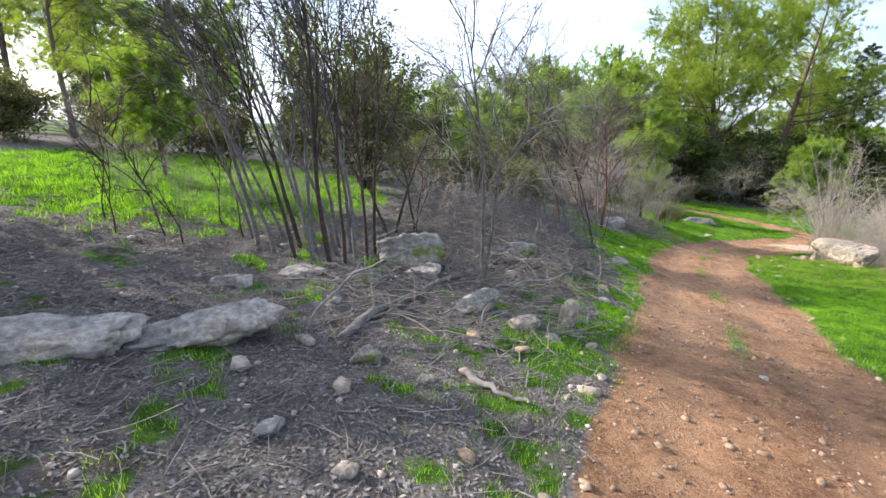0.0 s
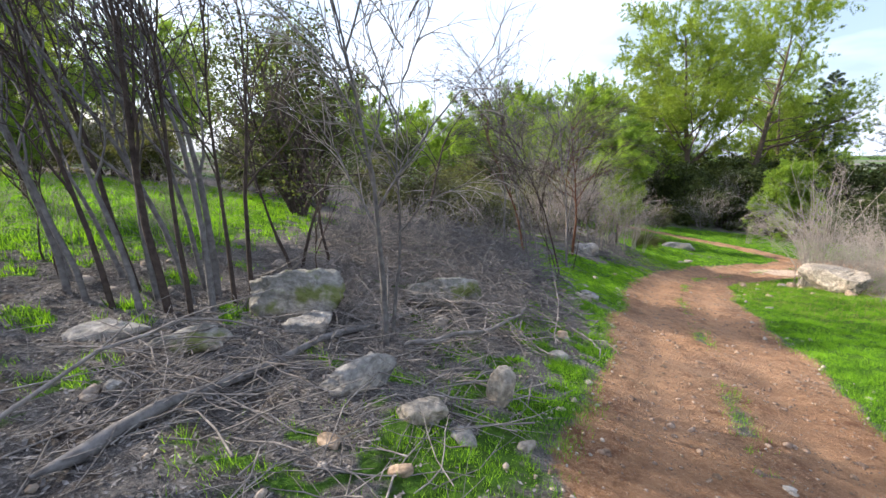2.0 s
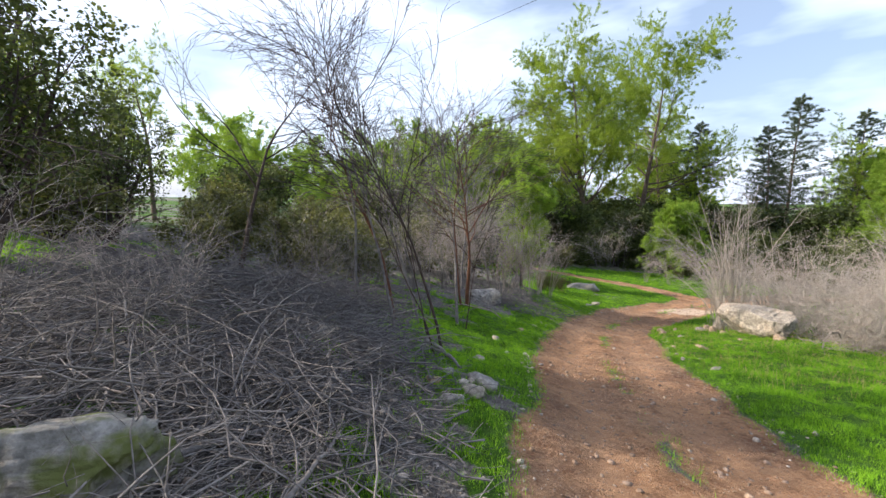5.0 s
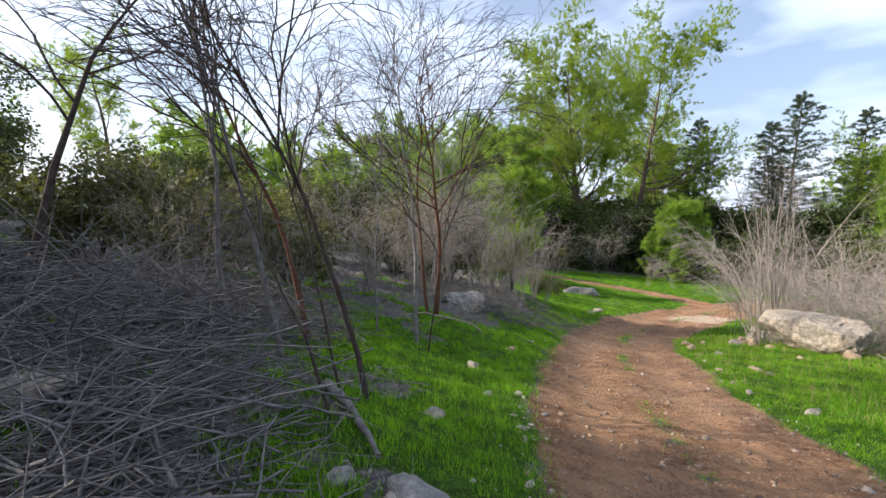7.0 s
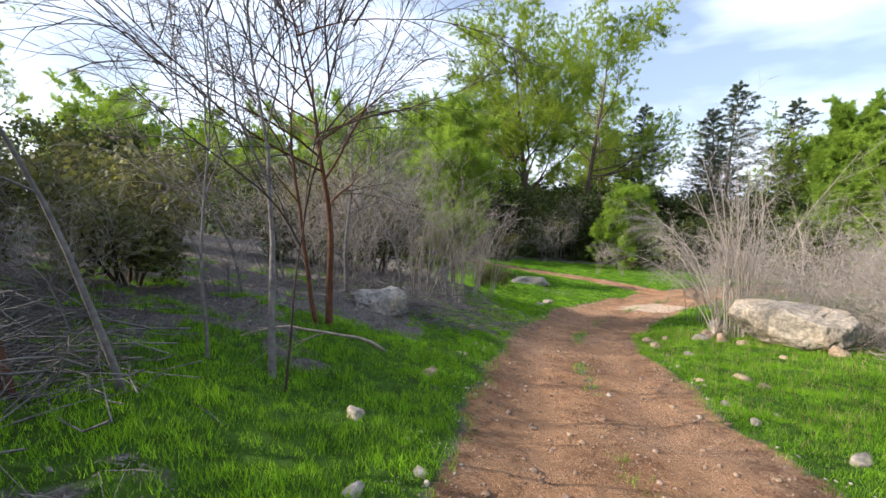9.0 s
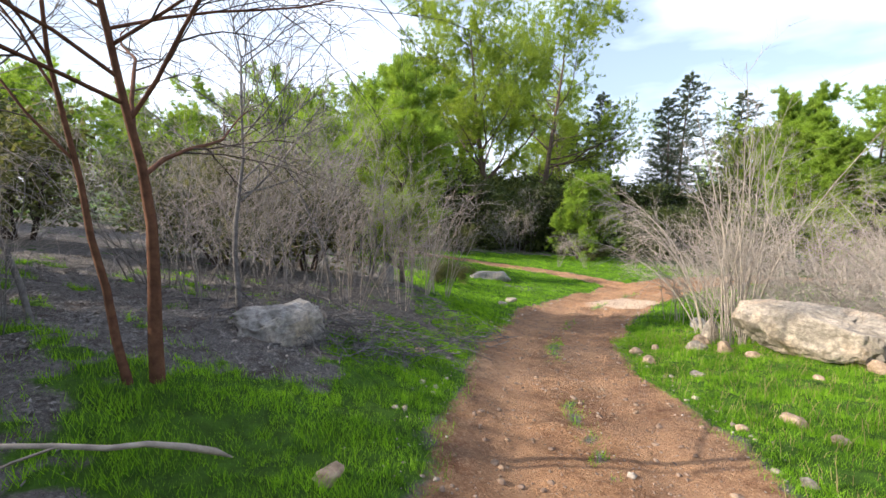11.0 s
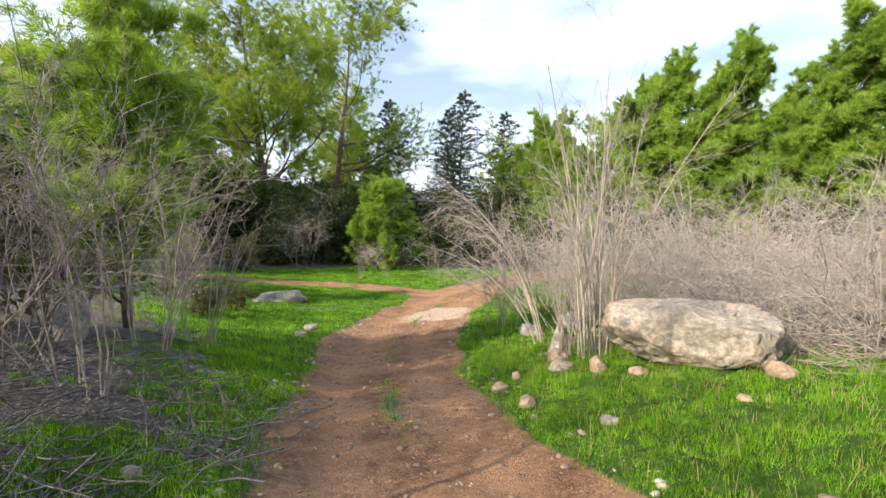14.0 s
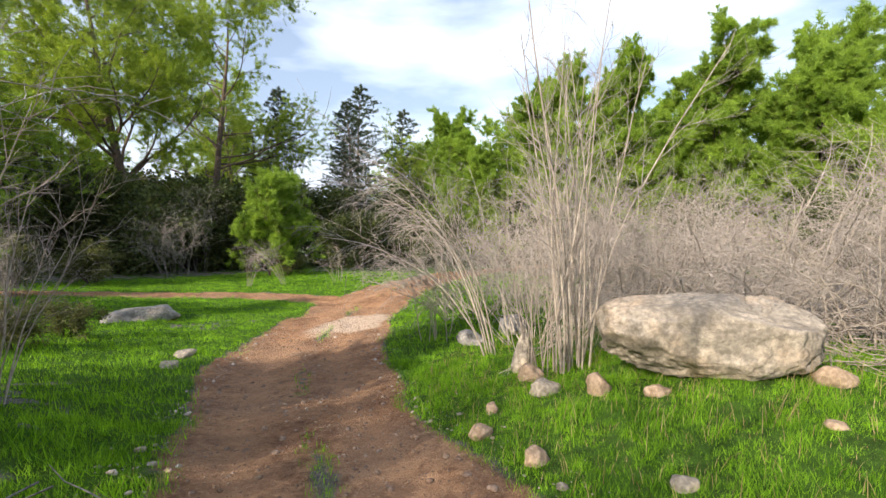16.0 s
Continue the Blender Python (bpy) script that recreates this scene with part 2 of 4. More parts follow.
def offset_from(line, x, y):
    """The signed distance from a line, right of it positive, and the place along it."""
    x, y = np.ravel(x), np.ravel(y)
    best, side, along = np.full(x.shape, 1e9), np.zeros(x.shape), np.zeros(x.shape)
    run = 0.0
    for (ax, ay), (bx, by) in zip(line[:-1], line[1:]):
        ex, ey = bx - ax, by - ay
        ln = math.hypot(ex, ey)
        t = np.clip(((x - ax) * ex + (y - ay) * ey) / ln**2, 0, 1)
        dx, dy = x - ax - t * ex, y - ay - t * ey
        d = dx * dx + dy * dy
        near = d < best
        best = np.where(near, d, best)
        side = np.where(near, np.sign(dx * ey - dy * ex), side)
        along = np.where(near, run + t * ln, along)
        run += ln
    return np.sqrt(best) * side, along


def smoothstep(a, b, v):
    t = np.clip((np.asarray(v, float) - a) / (b - a), 0, 1)
    return t * t * (3 - 2 * t)


def waves(x, y, seed, size):
    """Cheap smooth noise from crossed sines, about -1 to 1."""
    r = np.random.RandomState(seed)
    out = np.zeros_like(np.asarray(x, float))
    for k in range(7):
        a, f, p = r.uniform(0, 6.283), r.uniform(0.6, 1.9) / size, r.uniform(0, 6.283)
        out = out + np.sin((np.cos(a) * x + np.sin(a) * y) * f * 6.283 + p)
    return out / 3.2


def height(x, y):
    x, y = np.asarray(x, float), np.asarray(y, float)
    z = HILL[0] + HILL[1] * 80 * np.tanh(x / 80) + HILL[2] * 80 * np.tanh(y / 80)
    for k, (a, b, s) in zip(HILL[3:], KNOLL):
        z = z + k * np.exp(-((x - a) ** 2 + (y - b) ** 2) / (2 * s * s))
    for k, a, b, s in ((0.45, 8.1, 19.6, 1.3), (0.3, 4.2, 14.6, 1.3), (0.28, 6.0, 16.6, 1.2), (0.12, 12.9, 14.6, 1.3), (0.25, 1.2, 9.6, 1.6)):
        z = z + k * np.exp(-((x - a) ** 2 + (y - b) ** 2) / (2 * s * s))
    d, _ = offset_from(ROAD_LINE, x, y)
    d = d.reshape(x.shape)
    inside = 1 - smoothstep(1.2, 1.9, np.abs(d))
    rut = np.exp(-(((np.abs(d + 0.05) - 0.62) / 0.24) ** 2))
    z = z - inside * (0.035 + 0.035 * rut)
    z = z + (0.035 - 0.02 * inside) * waves(x, y, 3, 1.1) + (0.014 - 0.006 * inside) * waves(x, y, 4, 0.33)
    return z


TABLE_X, TABLE_Y = np.arange(-16, 30, 0.12), np.arange(-8, 40, 0.12)
TABLE = height(*np.meshgrid(TABLE_X, TABLE_Y))


def near_height(x, y):
    """The height from a table, for the many small things near the track."""
    u, v = (np.asarray(x, float) - TABLE_X[0]) / 0.12, (np.asarray(y, float) - TABLE_Y[0]) / 0.12
    i, j = np.clip(u.astype(int), 0, len(TABLE_X) - 2), np.clip(v.astype(int), 0, len(TABLE_Y) - 2)
    a, b = np.clip(u - i, 0, 1), np.clip(v - j, 0, 1)
    return (TABLE[j, i] * (1 - a) + TABLE[j, i + 1] * a) * (1 - b) + (TABLE[j + 1, i] * (1 - a) + TABLE[j + 1, i + 1] * a) * b


def ground_at(x, y):
    if TABLE_X[0] < x < TABLE_X[-1] and TABLE_Y[0] < y < TABLE_Y[-1]:
        return float(near_height(np.array([x]), np.array([y]))[0])
    return float(height(np.array([x]), np.array([y]))[0])


def zones(x, y):
    """How far each spot is track and how far grass, 0 to 1, with the ruts and the pale bedrock slab."""
    d, s = offset_from(ROAD_LINE, x, y)
    l, _ = offset_from(LANE_LINE, x, y)
    w = 1.32 - 0.12 * smoothstep(22, 27, s) + 0.12 * waves(x, y, 8, 2.2) + 0.4 * smoothstep(30, 36, s)
    road = np.maximum(1 - smoothstep(-0.28, 0.28, np.abs(d) - w), 1 - smoothstep(-0.25, 0.25, np.abs(l) - 0.75))
    mid = np.exp(-(((d + 0.02) / 0.17) ** 2)) * smoothstep(-0.1, 0.6, waves(x, y, 21, 2.6) + 0.5 * waves(x, y, 22, 0.4))
    n = waves(x, y, 9, 1.5)
    left = smoothstep(-3.8, -2.3, d + 0.6 * n - 1.0 * (1 - smoothstep(18.0, 21.5, s)) - 0.8 * smoothstep(24.5, 26.5, s) * (1 - smoothstep(29.0, 32.0, s))) * (d < 0)
    left = left * smoothstep(11.2, 15.0, s + 0.8 * n)
    sprig = 0.55 * smoothstep(0.5, 0.9, waves(x, y, 51, 0.8)) * smoothstep(-4.5, -3.0, x)
    early = np.exp(-(((x - 0.7) / 0.85) ** 2 + ((y - 3.2) / 0.6) ** 2)) * 0.9 + 0.42 * np.exp(-(((x - 0.1) / 0.8) ** 2 + ((y - 1.6) / 1.2) ** 2))
    early = np.maximum(early, smoothstep(0.12, 0.75, np.exp(-(((x - 3.55) / 1.5) ** 2 + ((y - 12.0) / 1.7) ** 2)) + 0.15 * n))
    early = np.maximum(early, smoothstep(0.12, 0.75, np.exp(-(((x - 4.9) / 1.1) ** 2 + ((y - 13.5) / 1.1) ** 2)) + 0.12 * n))
    open_left = smoothstep(0.15, 0.6, np.exp(-(((x + 6.2) / 3.4) ** 2 + ((y - 9.5) / 4.4) ** 2)) * 1.2)
    verge = smoothstep(0.2, 0.6, np.exp(-(((x - 12.6) / 2.6) ** 2 + ((y - 24.2) / 3.2) ** 2)) * 1.3)
    right = smoothstep(0.5, 0.95, d) * (1 - smoothstep(5.5, 8.5, d + n))
    far = smoothstep(0.2, 0.6, np.exp(-(((x - 19) / 10) ** 2 + ((y - 31) / 6) ** 2)) * 1.1)
    away = smoothstep(20, 30, np.hypot(x - 6, y - 12)) * 0.6
    patch = smoothstep(0.35, 0.8, waves(x, y, 14, 2.4)) * 0.35
    grass = np.clip(np.maximum.reduce([left, early, open_left, verge, right, far, patch, away, sprig]), 0, 1)
    ragged = waves(x, y, 41, 0.5) + 0.7 * waves(x, y, 42, 0.22)
    grass = np.clip(grass + 1.5 * ragged * grass * (1 - grass) + 0.12 * ragged * smoothstep(0.05, 0.3, grass), 0, 1)
    grass = np.maximum(grass * (1 - road), mid * 0.4)
    rut = np.exp(-(((np.abs(d + 0.05) - 0.62) / 0.26) ** 2)) * road
    slab = np.exp(-(((x - 17.6) / 1.7) ** 2 + ((y - 22.4) / 1.1) ** 2)) + 0.1 * n
    return np.clip(road - mid * 0.6, 0, 1), grass, rut, slab


# ---- mesh helpers ----


class Geo:
    """Collects tubes, needles and faces, and turns them into one mesh."""

    def __init__(self):
        self.tubes, self.v, self.f, self.count = {}, [], [], 0

    def add(self, verts, faces):
        verts, faces = np.asarray(verts, float), np.asarray(faces, int)
        self.v.append(verts)
        self.f.append(faces + self.count)
        self.count += len(verts)

    def tube(self, pts, radii, sides=4):
        self.tubes.setdefault((len(pts), sides), []).append((pts, radii))

    def _bake(self):
        for (n, k), rows in self.tubes.items():
            p = np.array([r[0] for r in rows], float)
            rad = np.array([r[1] for r in rows], float)
            t = np.gradient(p, axis=1)
            t /= np.linalg.norm(t, axis=2, keepdims=True) + 1e-9
            mean = t.mean(1, keepdims=True)
            ref = np.where(np.abs(mean[..., 2:3]) > 0.75, np.array([1.0, 0.15, 0]), np.array([0, 0.1, 1.0]))
            u = np.cross(t, np.broadcast_to(ref, t.shape))
            u /= np.linalg.norm(u, axis=2, keepdims=True) + 1e-9
            w = np.cross(t, u)
            a = np.arange(k) * 2 * math.pi / k
            ring = p[:, :, None] + rad[:, :, None, None] * (np.cos(a)[:, None] * u[:, :, None] + np.sin(a)[:, None] * w[:, :, None])
            m = len(rows)
            base = (np.arange(m) * n * k)[:, None, None] + (np.arange(n - 1) * k)[None, :, None]
            i, j = np.arange(k)[None, None], ((np.arange(k) + 1) % k)[None, None]
            q = np.stack([base + i, base + j, base + k + j, base + k + i], -1).reshape(-1, 4)
            self.add(ring.reshape(-1, 3), q)
        self.tubes = {}

    def mesh(self, name, smooth=False):
        self._bake()
        me = bpy.data.meshes.new(name)
        if not self.v:
            return me
        v = np.concatenate(self.v)
        sizes = np.concatenate([np.full(len(f), f.shape[1]) for f in self.f])
        loops = np.concatenate([f.ravel() for f in self.f])
        me.vertices.add(len(v))
        me.vertices.foreach_set("co", v.astype(np.float32).ravel())
        me.loops.add(len(loops))
        me.loops.foreach_set("vertex_index", loops.astype(np.int32))
        me.polygons.add(len(sizes))
        me.polygons.foreach_set("loop_start", np.concatenate([[0], np.cumsum(sizes)[:-1]]).astype(np.int32))
        me.update(calc_edges=True)
        if smooth:
            me.polygons.foreach_set("use_smooth", np.ones(len(sizes), bool))
        return me


def part(name, geo, material, parent=None, label="", smooth=False):
    me = geo if isinstance(geo, bpy.types.Mesh) else geo.mesh(name, smooth)
    if not me.materials:
        me.materials.append(material)
    ob = new(name, me)
    if parent:
        ob.parent = parent
    return tagged(ob, label) if label else ob


def thing(name, label, category, group="", kind="", at=(0, 0, 0)):
    ob = new(name)
    ob.location = at
    return tagged(ob, label, category, group, kind)


def unit(v):
    return v / (np.linalg.norm(v) + 1e-9)


def shoot(rng, p, d, length, r0, n, up=0.0, wander=0.2, r1=0.25, pull=None, power=1.0):
    """A wandering tapered shoot: its points and radii."""
    pts, d = [np.array(p, float)], unit(np.array(d, float))
    step = length / (n - 1)
    for _ in range(n - 1):
        d = d + rng.normal(0, wander, 3)
        d[2] += up
        if pull is not None:
            d = d + pull
        d = unit(d)
        pts.append(pts[-1] + d * step)
    return np.array(pts), r0 * (r1 + (1 - r1) * np.linspace(1, 0, n) ** power)


def sprout(rng, levels, p, d, length, r0, spec, depth=0, tips=None, limbs=None):
    """Grows a shoot and its side shoots. levels: a Geo for each depth. tips: collects the points of the last depth.
    limbs: if given, each side shoot of the first depth gets Geos of its own, which are collected there."""
    s = spec[depth]
    pts, rad = shoot(rng, p, d, length, r0, s["n"], s.get("up", 0), s.get("wander", 0.15), s.get("taper", 0.25), s.get("pull"), s.get("power", 1.0))
    if s.get("sides", 4):
        levels[min(depth, len(levels) - 1)].tube(pts, rad, s.get("sides", 4))
    if depth == len(spec) - 1:
        if tips is not None:
            tips.append(pts)
        return
    kids = s["kids"]
    for k in range(kids):
        f = s.get("start", 0.25) + (1 - s.get("start", 0.25)) * (k + rng.uniform(0, 0.9)) / kids
        i = min(int(f * (len(pts) - 1)), len(pts) - 2)
        w = f * (len(pts) - 1) - i
        q = pts[i] * (1 - w) + pts[i + 1] * w
        t = unit(pts[i + 1] - pts[i])
        side = unit(np.cross(t, rng.normal(0, 1, 3)))
        ang = radians(s.get("angle", 45) * rng.uniform(0.7, 1.3))
        nd = t * math.cos(ang) + side * math.sin(ang)
        ln = length * s.get("ratio", 0.5) * rng.uniform(0.6, 1.2) * (1 - s.get("cone", 0.35) * f)
        rr = max(np.interp(f, np.linspace(0, 1, len(rad)), rad) * s.get("thin", 0.6), s.get("least", 0.003))
        own = levels
        if limbs is not None:
            own = [levels[0], Geo(), Geo()]
            limbs.append(own[1:])
        sprout(rng, own, q, nd, ln, rr, spec, depth + 1, tips)


def put_limbs(limbs, top, mats):
    """Each limb as a part, with the spray of its twigs under it."""
    for wood, fine in limbs:
        limb = part("limb", wood, mats[0], top, smooth=True)
        if fine.tubes:
            tagged(part("twig_spray", fine, mats[1], limb), kind="stuff")


def needles(rng, geo, centres, dirs, count, length, width, spread=0.75):
    """Tufts of thin needle blades round each centre."""
    c = np.repeat(centres, count, 0)
    d = np.repeat(dirs, count, 0) + rng.normal(0, spread, (len(c), 3))
    d /= np.linalg.norm(d, axis=1, keepdims=True) + 1e-9
    s = np.cross(d, rng.normal(0, 1, d.shape))
    s /= np.linalg.norm(s, axis=1, keepdims=True) + 1e-9
    ln = length * rng.uniform(0.6, 1.25, (len(c), 1))
    b = c + rng.normal(0, length * 0.18, c.shape)
    v = np.stack([b - s * width, b + s * width, b + d * ln], 1).reshape(-1, 3)
    geo.add(v, np.arange(len(v)).reshape(-1, 3))


def leaves(rng, geo, centres, size, flat=0.4):
    """Small folded diamond leaves."""
    n = len(centres)
    d = rng.normal(0, 1, (n, 3)) * (1, 1, 0.7)
    d /= np.linalg.norm(d, axis=1, keepdims=True) + 1e-9
    s = np.cross(d, rng.normal(0, 1, (n, 3)))
    s /= np.linalg.norm(s, axis=1, keepdims=True) + 1e-9
    ln = size * rng.uniform(0.6, 1.3, (n, 1))
    v = np.stack([centres, centres + d * ln * 0.5 + s * ln * flat, centres + d * ln, centres + d * ln * 0.5 - s * ln * flat], 1).reshape(-1, 3)
    geo.add(v, np.arange(len(v)).reshape(-1, 4))


def rock_mesh(name, size, seed, sub=4, cuts=9, rough=0.1, box=0.8, keep=0.72):
    """A broken limestone lump: a ball cut by random planes and roughened."""
    bm = bmesh.new()
    bmesh.ops.create_icosphere(bm, subdivisions=sub, radius=1.0)
    r = np.random.RandomState(seed)
    co = np.array([v.co[:] for v in bm.verts])
    co = np.sign(co) * np.abs(co) ** box
    for _ in range(cuts):
        nrm = unit(r.normal(0, 1, 3))
        lim = r.uniform(keep, 0.98)
        over = co @ nrm - lim
        co = co - np.where(over > 0, over, 0)[:, None] * nrm
    off = Vector(r.uniform(-50, 50, 3))
    for v, c in zip(bm.verts, co):
        p = Vector(c)
        nn = p.normalized()
        w = Vector((p.x * size[0], p.y * size[1], p.z * size[2])) * (2.2 / (size[0] + size[1] + size[2]))
        k = noise.fractal(w * 1.6 + off, 1.0, 2.0, 4) * rough * 1.4 - abs(noise.fractal(w * 3.3 + off, 1.0, 2.0, 4)) * rough * 1.3 + noise.fractal(w * 10 + off, 1.0, 2.0, 3) * rough * 0.35
        p = p + nn * k
        v.co = (p.x * size[0] / 2, p.y * size[1] / 2, p.z * size[2] / 2)
    me = bpy.data.meshes.new(name)
    bm.to_mesh(me)
    bm.free()
    me.polygons.foreach_set("use_smooth", np.ones(len(me.polygons), bool))
    return me


def rock(name, x, y, size, seed, material, label, turn=0.0, sunk=0.3, sub=4, tilt=(0, 0), cuts=9, rough=0.1, group="", category="rock", box=0.8, keep=0.72):
    me = rock_mesh(name, size, seed, sub, cuts, rough, box, keep)
    ob = part(name, me, material)
    ob.matrix_world = pose(x, y, ground_at(x, y) + size[2] * (0.5 - sunk), tilt[0], tilt[1], turn)
    return tagged(ob, label, category, group)


# ---- ground and track ----


def axis(lo, hi, step, reach):
    mid = np.arange(lo, hi, step)
    out, s, v = [], step, hi
    while v < reach:
        out.append(v)
        s *= 1.22
        v += s
    neg, s, v = [], step, lo
    while v > -reach:
        s *= 1.22
        v -= s
        neg.append(v)
    return np.array(neg[::-1] + list(mid) + out)


def build_ground():
    xs, ys = axis(-7, 24, 0.11, 2500), axis(-3, 33, 0.12, 2500)
    gx, gy = np.meshgrid(xs, ys)
    x, y = gx.ravel(), gy.ravel()
    z = height(x, y)
    road, grass, rut, slab = zones(x, y)
    nx, ny = len(xs), len(ys)
    i = (np.arange(ny - 1)[:, None] * nx + np.arange(nx - 1)[None]).ravel()
    quads = np.stack([i, i + 1, i + nx + 1, i + nx], 1)
    mine = road[quads].mean(1) > 0.35
    for name, keep, label, cat in (("road", mine, "rutted red-brown earth track with gravelly edges", "dirt road"), ("ground", ~mine, "sloping woodland floor with leaf litter and green grass", "ground")):
        q = quads[keep]
        used = np.unique(q)
        back = np.zeros(len(x), int)
        back[used] = np.arange(len(used))
        g = Geo()
        g.add(np.stack([x, y, z], 1)[used], back[q])
        ob = part(name, g, M_GROUND, smooth=True)
        for key, val in (("road", road), ("grass", grass), ("rut", rut), ("slab", slab)):
            a = ob.data.attributes.new(key, "FLOAT", "POINT")
            a.data.foreach_set("value", val[used].astype(np.float32))
        tagged(ob, label, cat, kind="structure")


build_ground()

# ---- bare trees and shrubs ----


def bare_tree(name, label, x, y, tall, radius, seed, lean=(0, 0), mats=(M_BARK_GREY, M_TWIG_GREY), kids=9, bend=0.05, pull=None, start=0.35, twigs=7, spread=38, group="", ratio=0.5, thick=0.75):
    """A leafless young tree: a bending trunk, limbs and fine twigs that arch over."""
    rng = np.random.RandomState(seed)
    top = thing(name, label, "bare tree", group, at=(x, y, ground_at(x, y) - 0.05))
    lv, limbs = [Geo(), Geo(), Geo()], []
    spec = [
        dict(n=12, up=0.01, wander=bend * 1.5, sides=7, kids=kids, start=start, angle=spread, ratio=ratio * 1.15, cone=0.4, thin=0.6, taper=0.1, power=1.4, least=0.009, pull=pull),
        dict(n=9, up=0.015, wander=0.11, sides=5, kids=twigs + 1, start=0.15, angle=30, ratio=0.55, thin=0.58, taper=0.28, least=0.0055, pull=pull),
        dict(n=8, up=-0.05, wander=0.09, sides=3, kids=4, start=0.25, angle=30, ratio=0.6, thin=0.75, least=0.0036, pull=pull),
        dict(n=5, up=-0.07, wander=0.12, sides=3, taper=0.4),
    ]
    sprout(rng, lv, (0, 0, 0), (lean[0], lean[1], 1), tall, radius * thick, spec, 0, None, limbs)
    part("trunk", lv[0], mats[0], top, smooth=True)
    put_limbs(limbs, top, mats)
    return top


def bare_shrub(name, label, x, y, tall, wide, stems, seed, mats, droop=-0.05, kids=7, twigs=5, radius=0.014, group="", angle=30, lean=0.35, wander=0.06, ratio=0.42):
    """A many-stemmed leafless shrub; each stem carries its own twigs."""
    rng = np.random.RandomState(seed)
    top = thing(name, label, "bare shrub", group, at=(x, y, ground_at(x, y) - 0.04))
    spec = [
        dict(n=9, up=droop * 0.4, wander=wander, sides=5, kids=kids, start=0.3, angle=angle, ratio=ratio, thin=0.6, taper=0.3, least=0.004),
        dict(n=6, up=droop, wander=0.12, sides=3, kids=twigs, start=0.15, angle=36, ratio=0.5, thin=0.65, least=0.0028),
        dict(n=4, up=droop, wander=0.16, sides=3, taper=0.4),
    ]
    for _ in range(stems):
        a, r = rng.uniform(0, 6.283), wide * 0.22 * math.sqrt(rng.uniform(0, 1))
        out = lean * rng.uniform(0.2, 1.25)
        lv = [Geo(), Geo()]
        sprout(rng, lv, (r * math.cos(a), r * math.sin(a), 0), (out * math.cos(a), out * math.sin(a), 1), tall * rng.uniform(0.65, 1.1), radius * rng.uniform(0.7, 1.3), spec)
        st = part("stem", lv[0], mats[0], top)
        tagged(part("twig_spray", lv[1], mats[1], st), kind="stuff")
    return top


def again(ob, x, y, turn, size, sink=0.05, tilt=(0, 0)):
    m = pose(x, y, ground_at(x, y) - sink, tilt[0], tilt[1], turn)
    c = copy_thing(ob, m)
    c.scale = (size, size, size)
    return c


ASH = (M_BARK_GREY, M_TWIG_ASH)
GREY, DARK, RED, PALE, DRY = (M_BARK_GREY, M_TWIG_GREY), (M_BARK_DARK, M_TWIG_DARK), (M_BARK_RED, M_TWIG_DARK), (M_BARK_PALE, M_TWIG_DRY), (M_TWIG_DRY, M_TWIG_DRY)

# the thicket of saplings beside the start of the track
TH = "slender leafless grey sapling in a dense thicket"
for k, (x, y, tall, r, lx, ly) in enumerate([(-2.05, 4.75, 4.6, 0.04, -0.05, 0.02), (-1.9, 5.35, 4.9, 0.042, 0.03, 0.03), (-2.3, 5.0, 4.4, 0.032, -0.1, 0.0), (-2.55, 5.1, 4.5, 0.034, -0.16, 0.02), (-2.75, 4.7, 4.2, 0.03, -0.12, -0.04), (-3.0, 4.8, 4.3, 0.035, -0.1, 0.05), (-2.45, 4.6, 4.0, 0.028, -0.18, 0.0), (-1.75, 4.95, 4.7, 0.036, 0.0, 0.05), (-2.15, 5.6, 4.6, 0.03, -0.04, 0.0), (-1.6, 5.5, 4.4, 0.03, 0.08, 0.04), (-2.9, 5.4, 4.0, 0.028, -0.2, 0.03), (-2.2, 4.6, 4.4, 0.03, -0.12, 0.05), (-1.85, 4.75, 4.3, 0.026, 0.02, 0.02), (-2.6, 5.5, 4.4, 0.03, -0.1, 0.0), (-2.05, 5.15, 4.7, 0.034, -0.06, 0.02), (-1.65, 5.2, 4.2, 0.026, 0.1, 0.0), (-3.2, 5.1, 4.0, 0.026, -0.15, 0.0)]):
    bare_tree("sapling", TH, x, y, tall, r, 40 + k, (lx, ly), DARK if k % 3 == 0 else (M_BARK_GREY, M_TWIG_DARK), 10, 0.035, (-0.024, -0.004, 0.0), 0.25, 5, 24, "saplings in the thicket", 0.46, 1.0)
for k, (x, y, tall) in enumerate([(-3.7, 4.3, 1.5), (-4.1, 4.6, 1.9), (-3.4, 5.2, 2.2), (-4.6, 4.4, 1.6), (-5.1, 4.9, 1.7), (-3.9, 5.6, 1.9), (-1.0, 6.0, 1.7)]):
    bare_tree("sapling", "small dark leafless sapling at the edge of the grass", x, y, tall, 0.016, 70 + k, (-0.1, 0), DARK, 5, 0.07, None, 0.25, 3, 34, "small saplings by the field")
bare_tree("sapling", "lone pale grey sapling among rocks with arching bare twigs", -0.05, 4.75, 3.7, 0.042, 7, (-0.1, 0.0), ASH, 12, 0.05, (-0.03, 0.0, 0.0), 0.3, 8, 28, "", 0.42, 0.8)
bare_tree("sapling", "lone pale grey sapling among rocks with arching bare twigs", -0.02, 4.9, 3.0, 0.03, 19, (0.1, 0.0), ASH, 9, 0.05, None, 0.35, 8, 32, "", 0.38, 0.75)
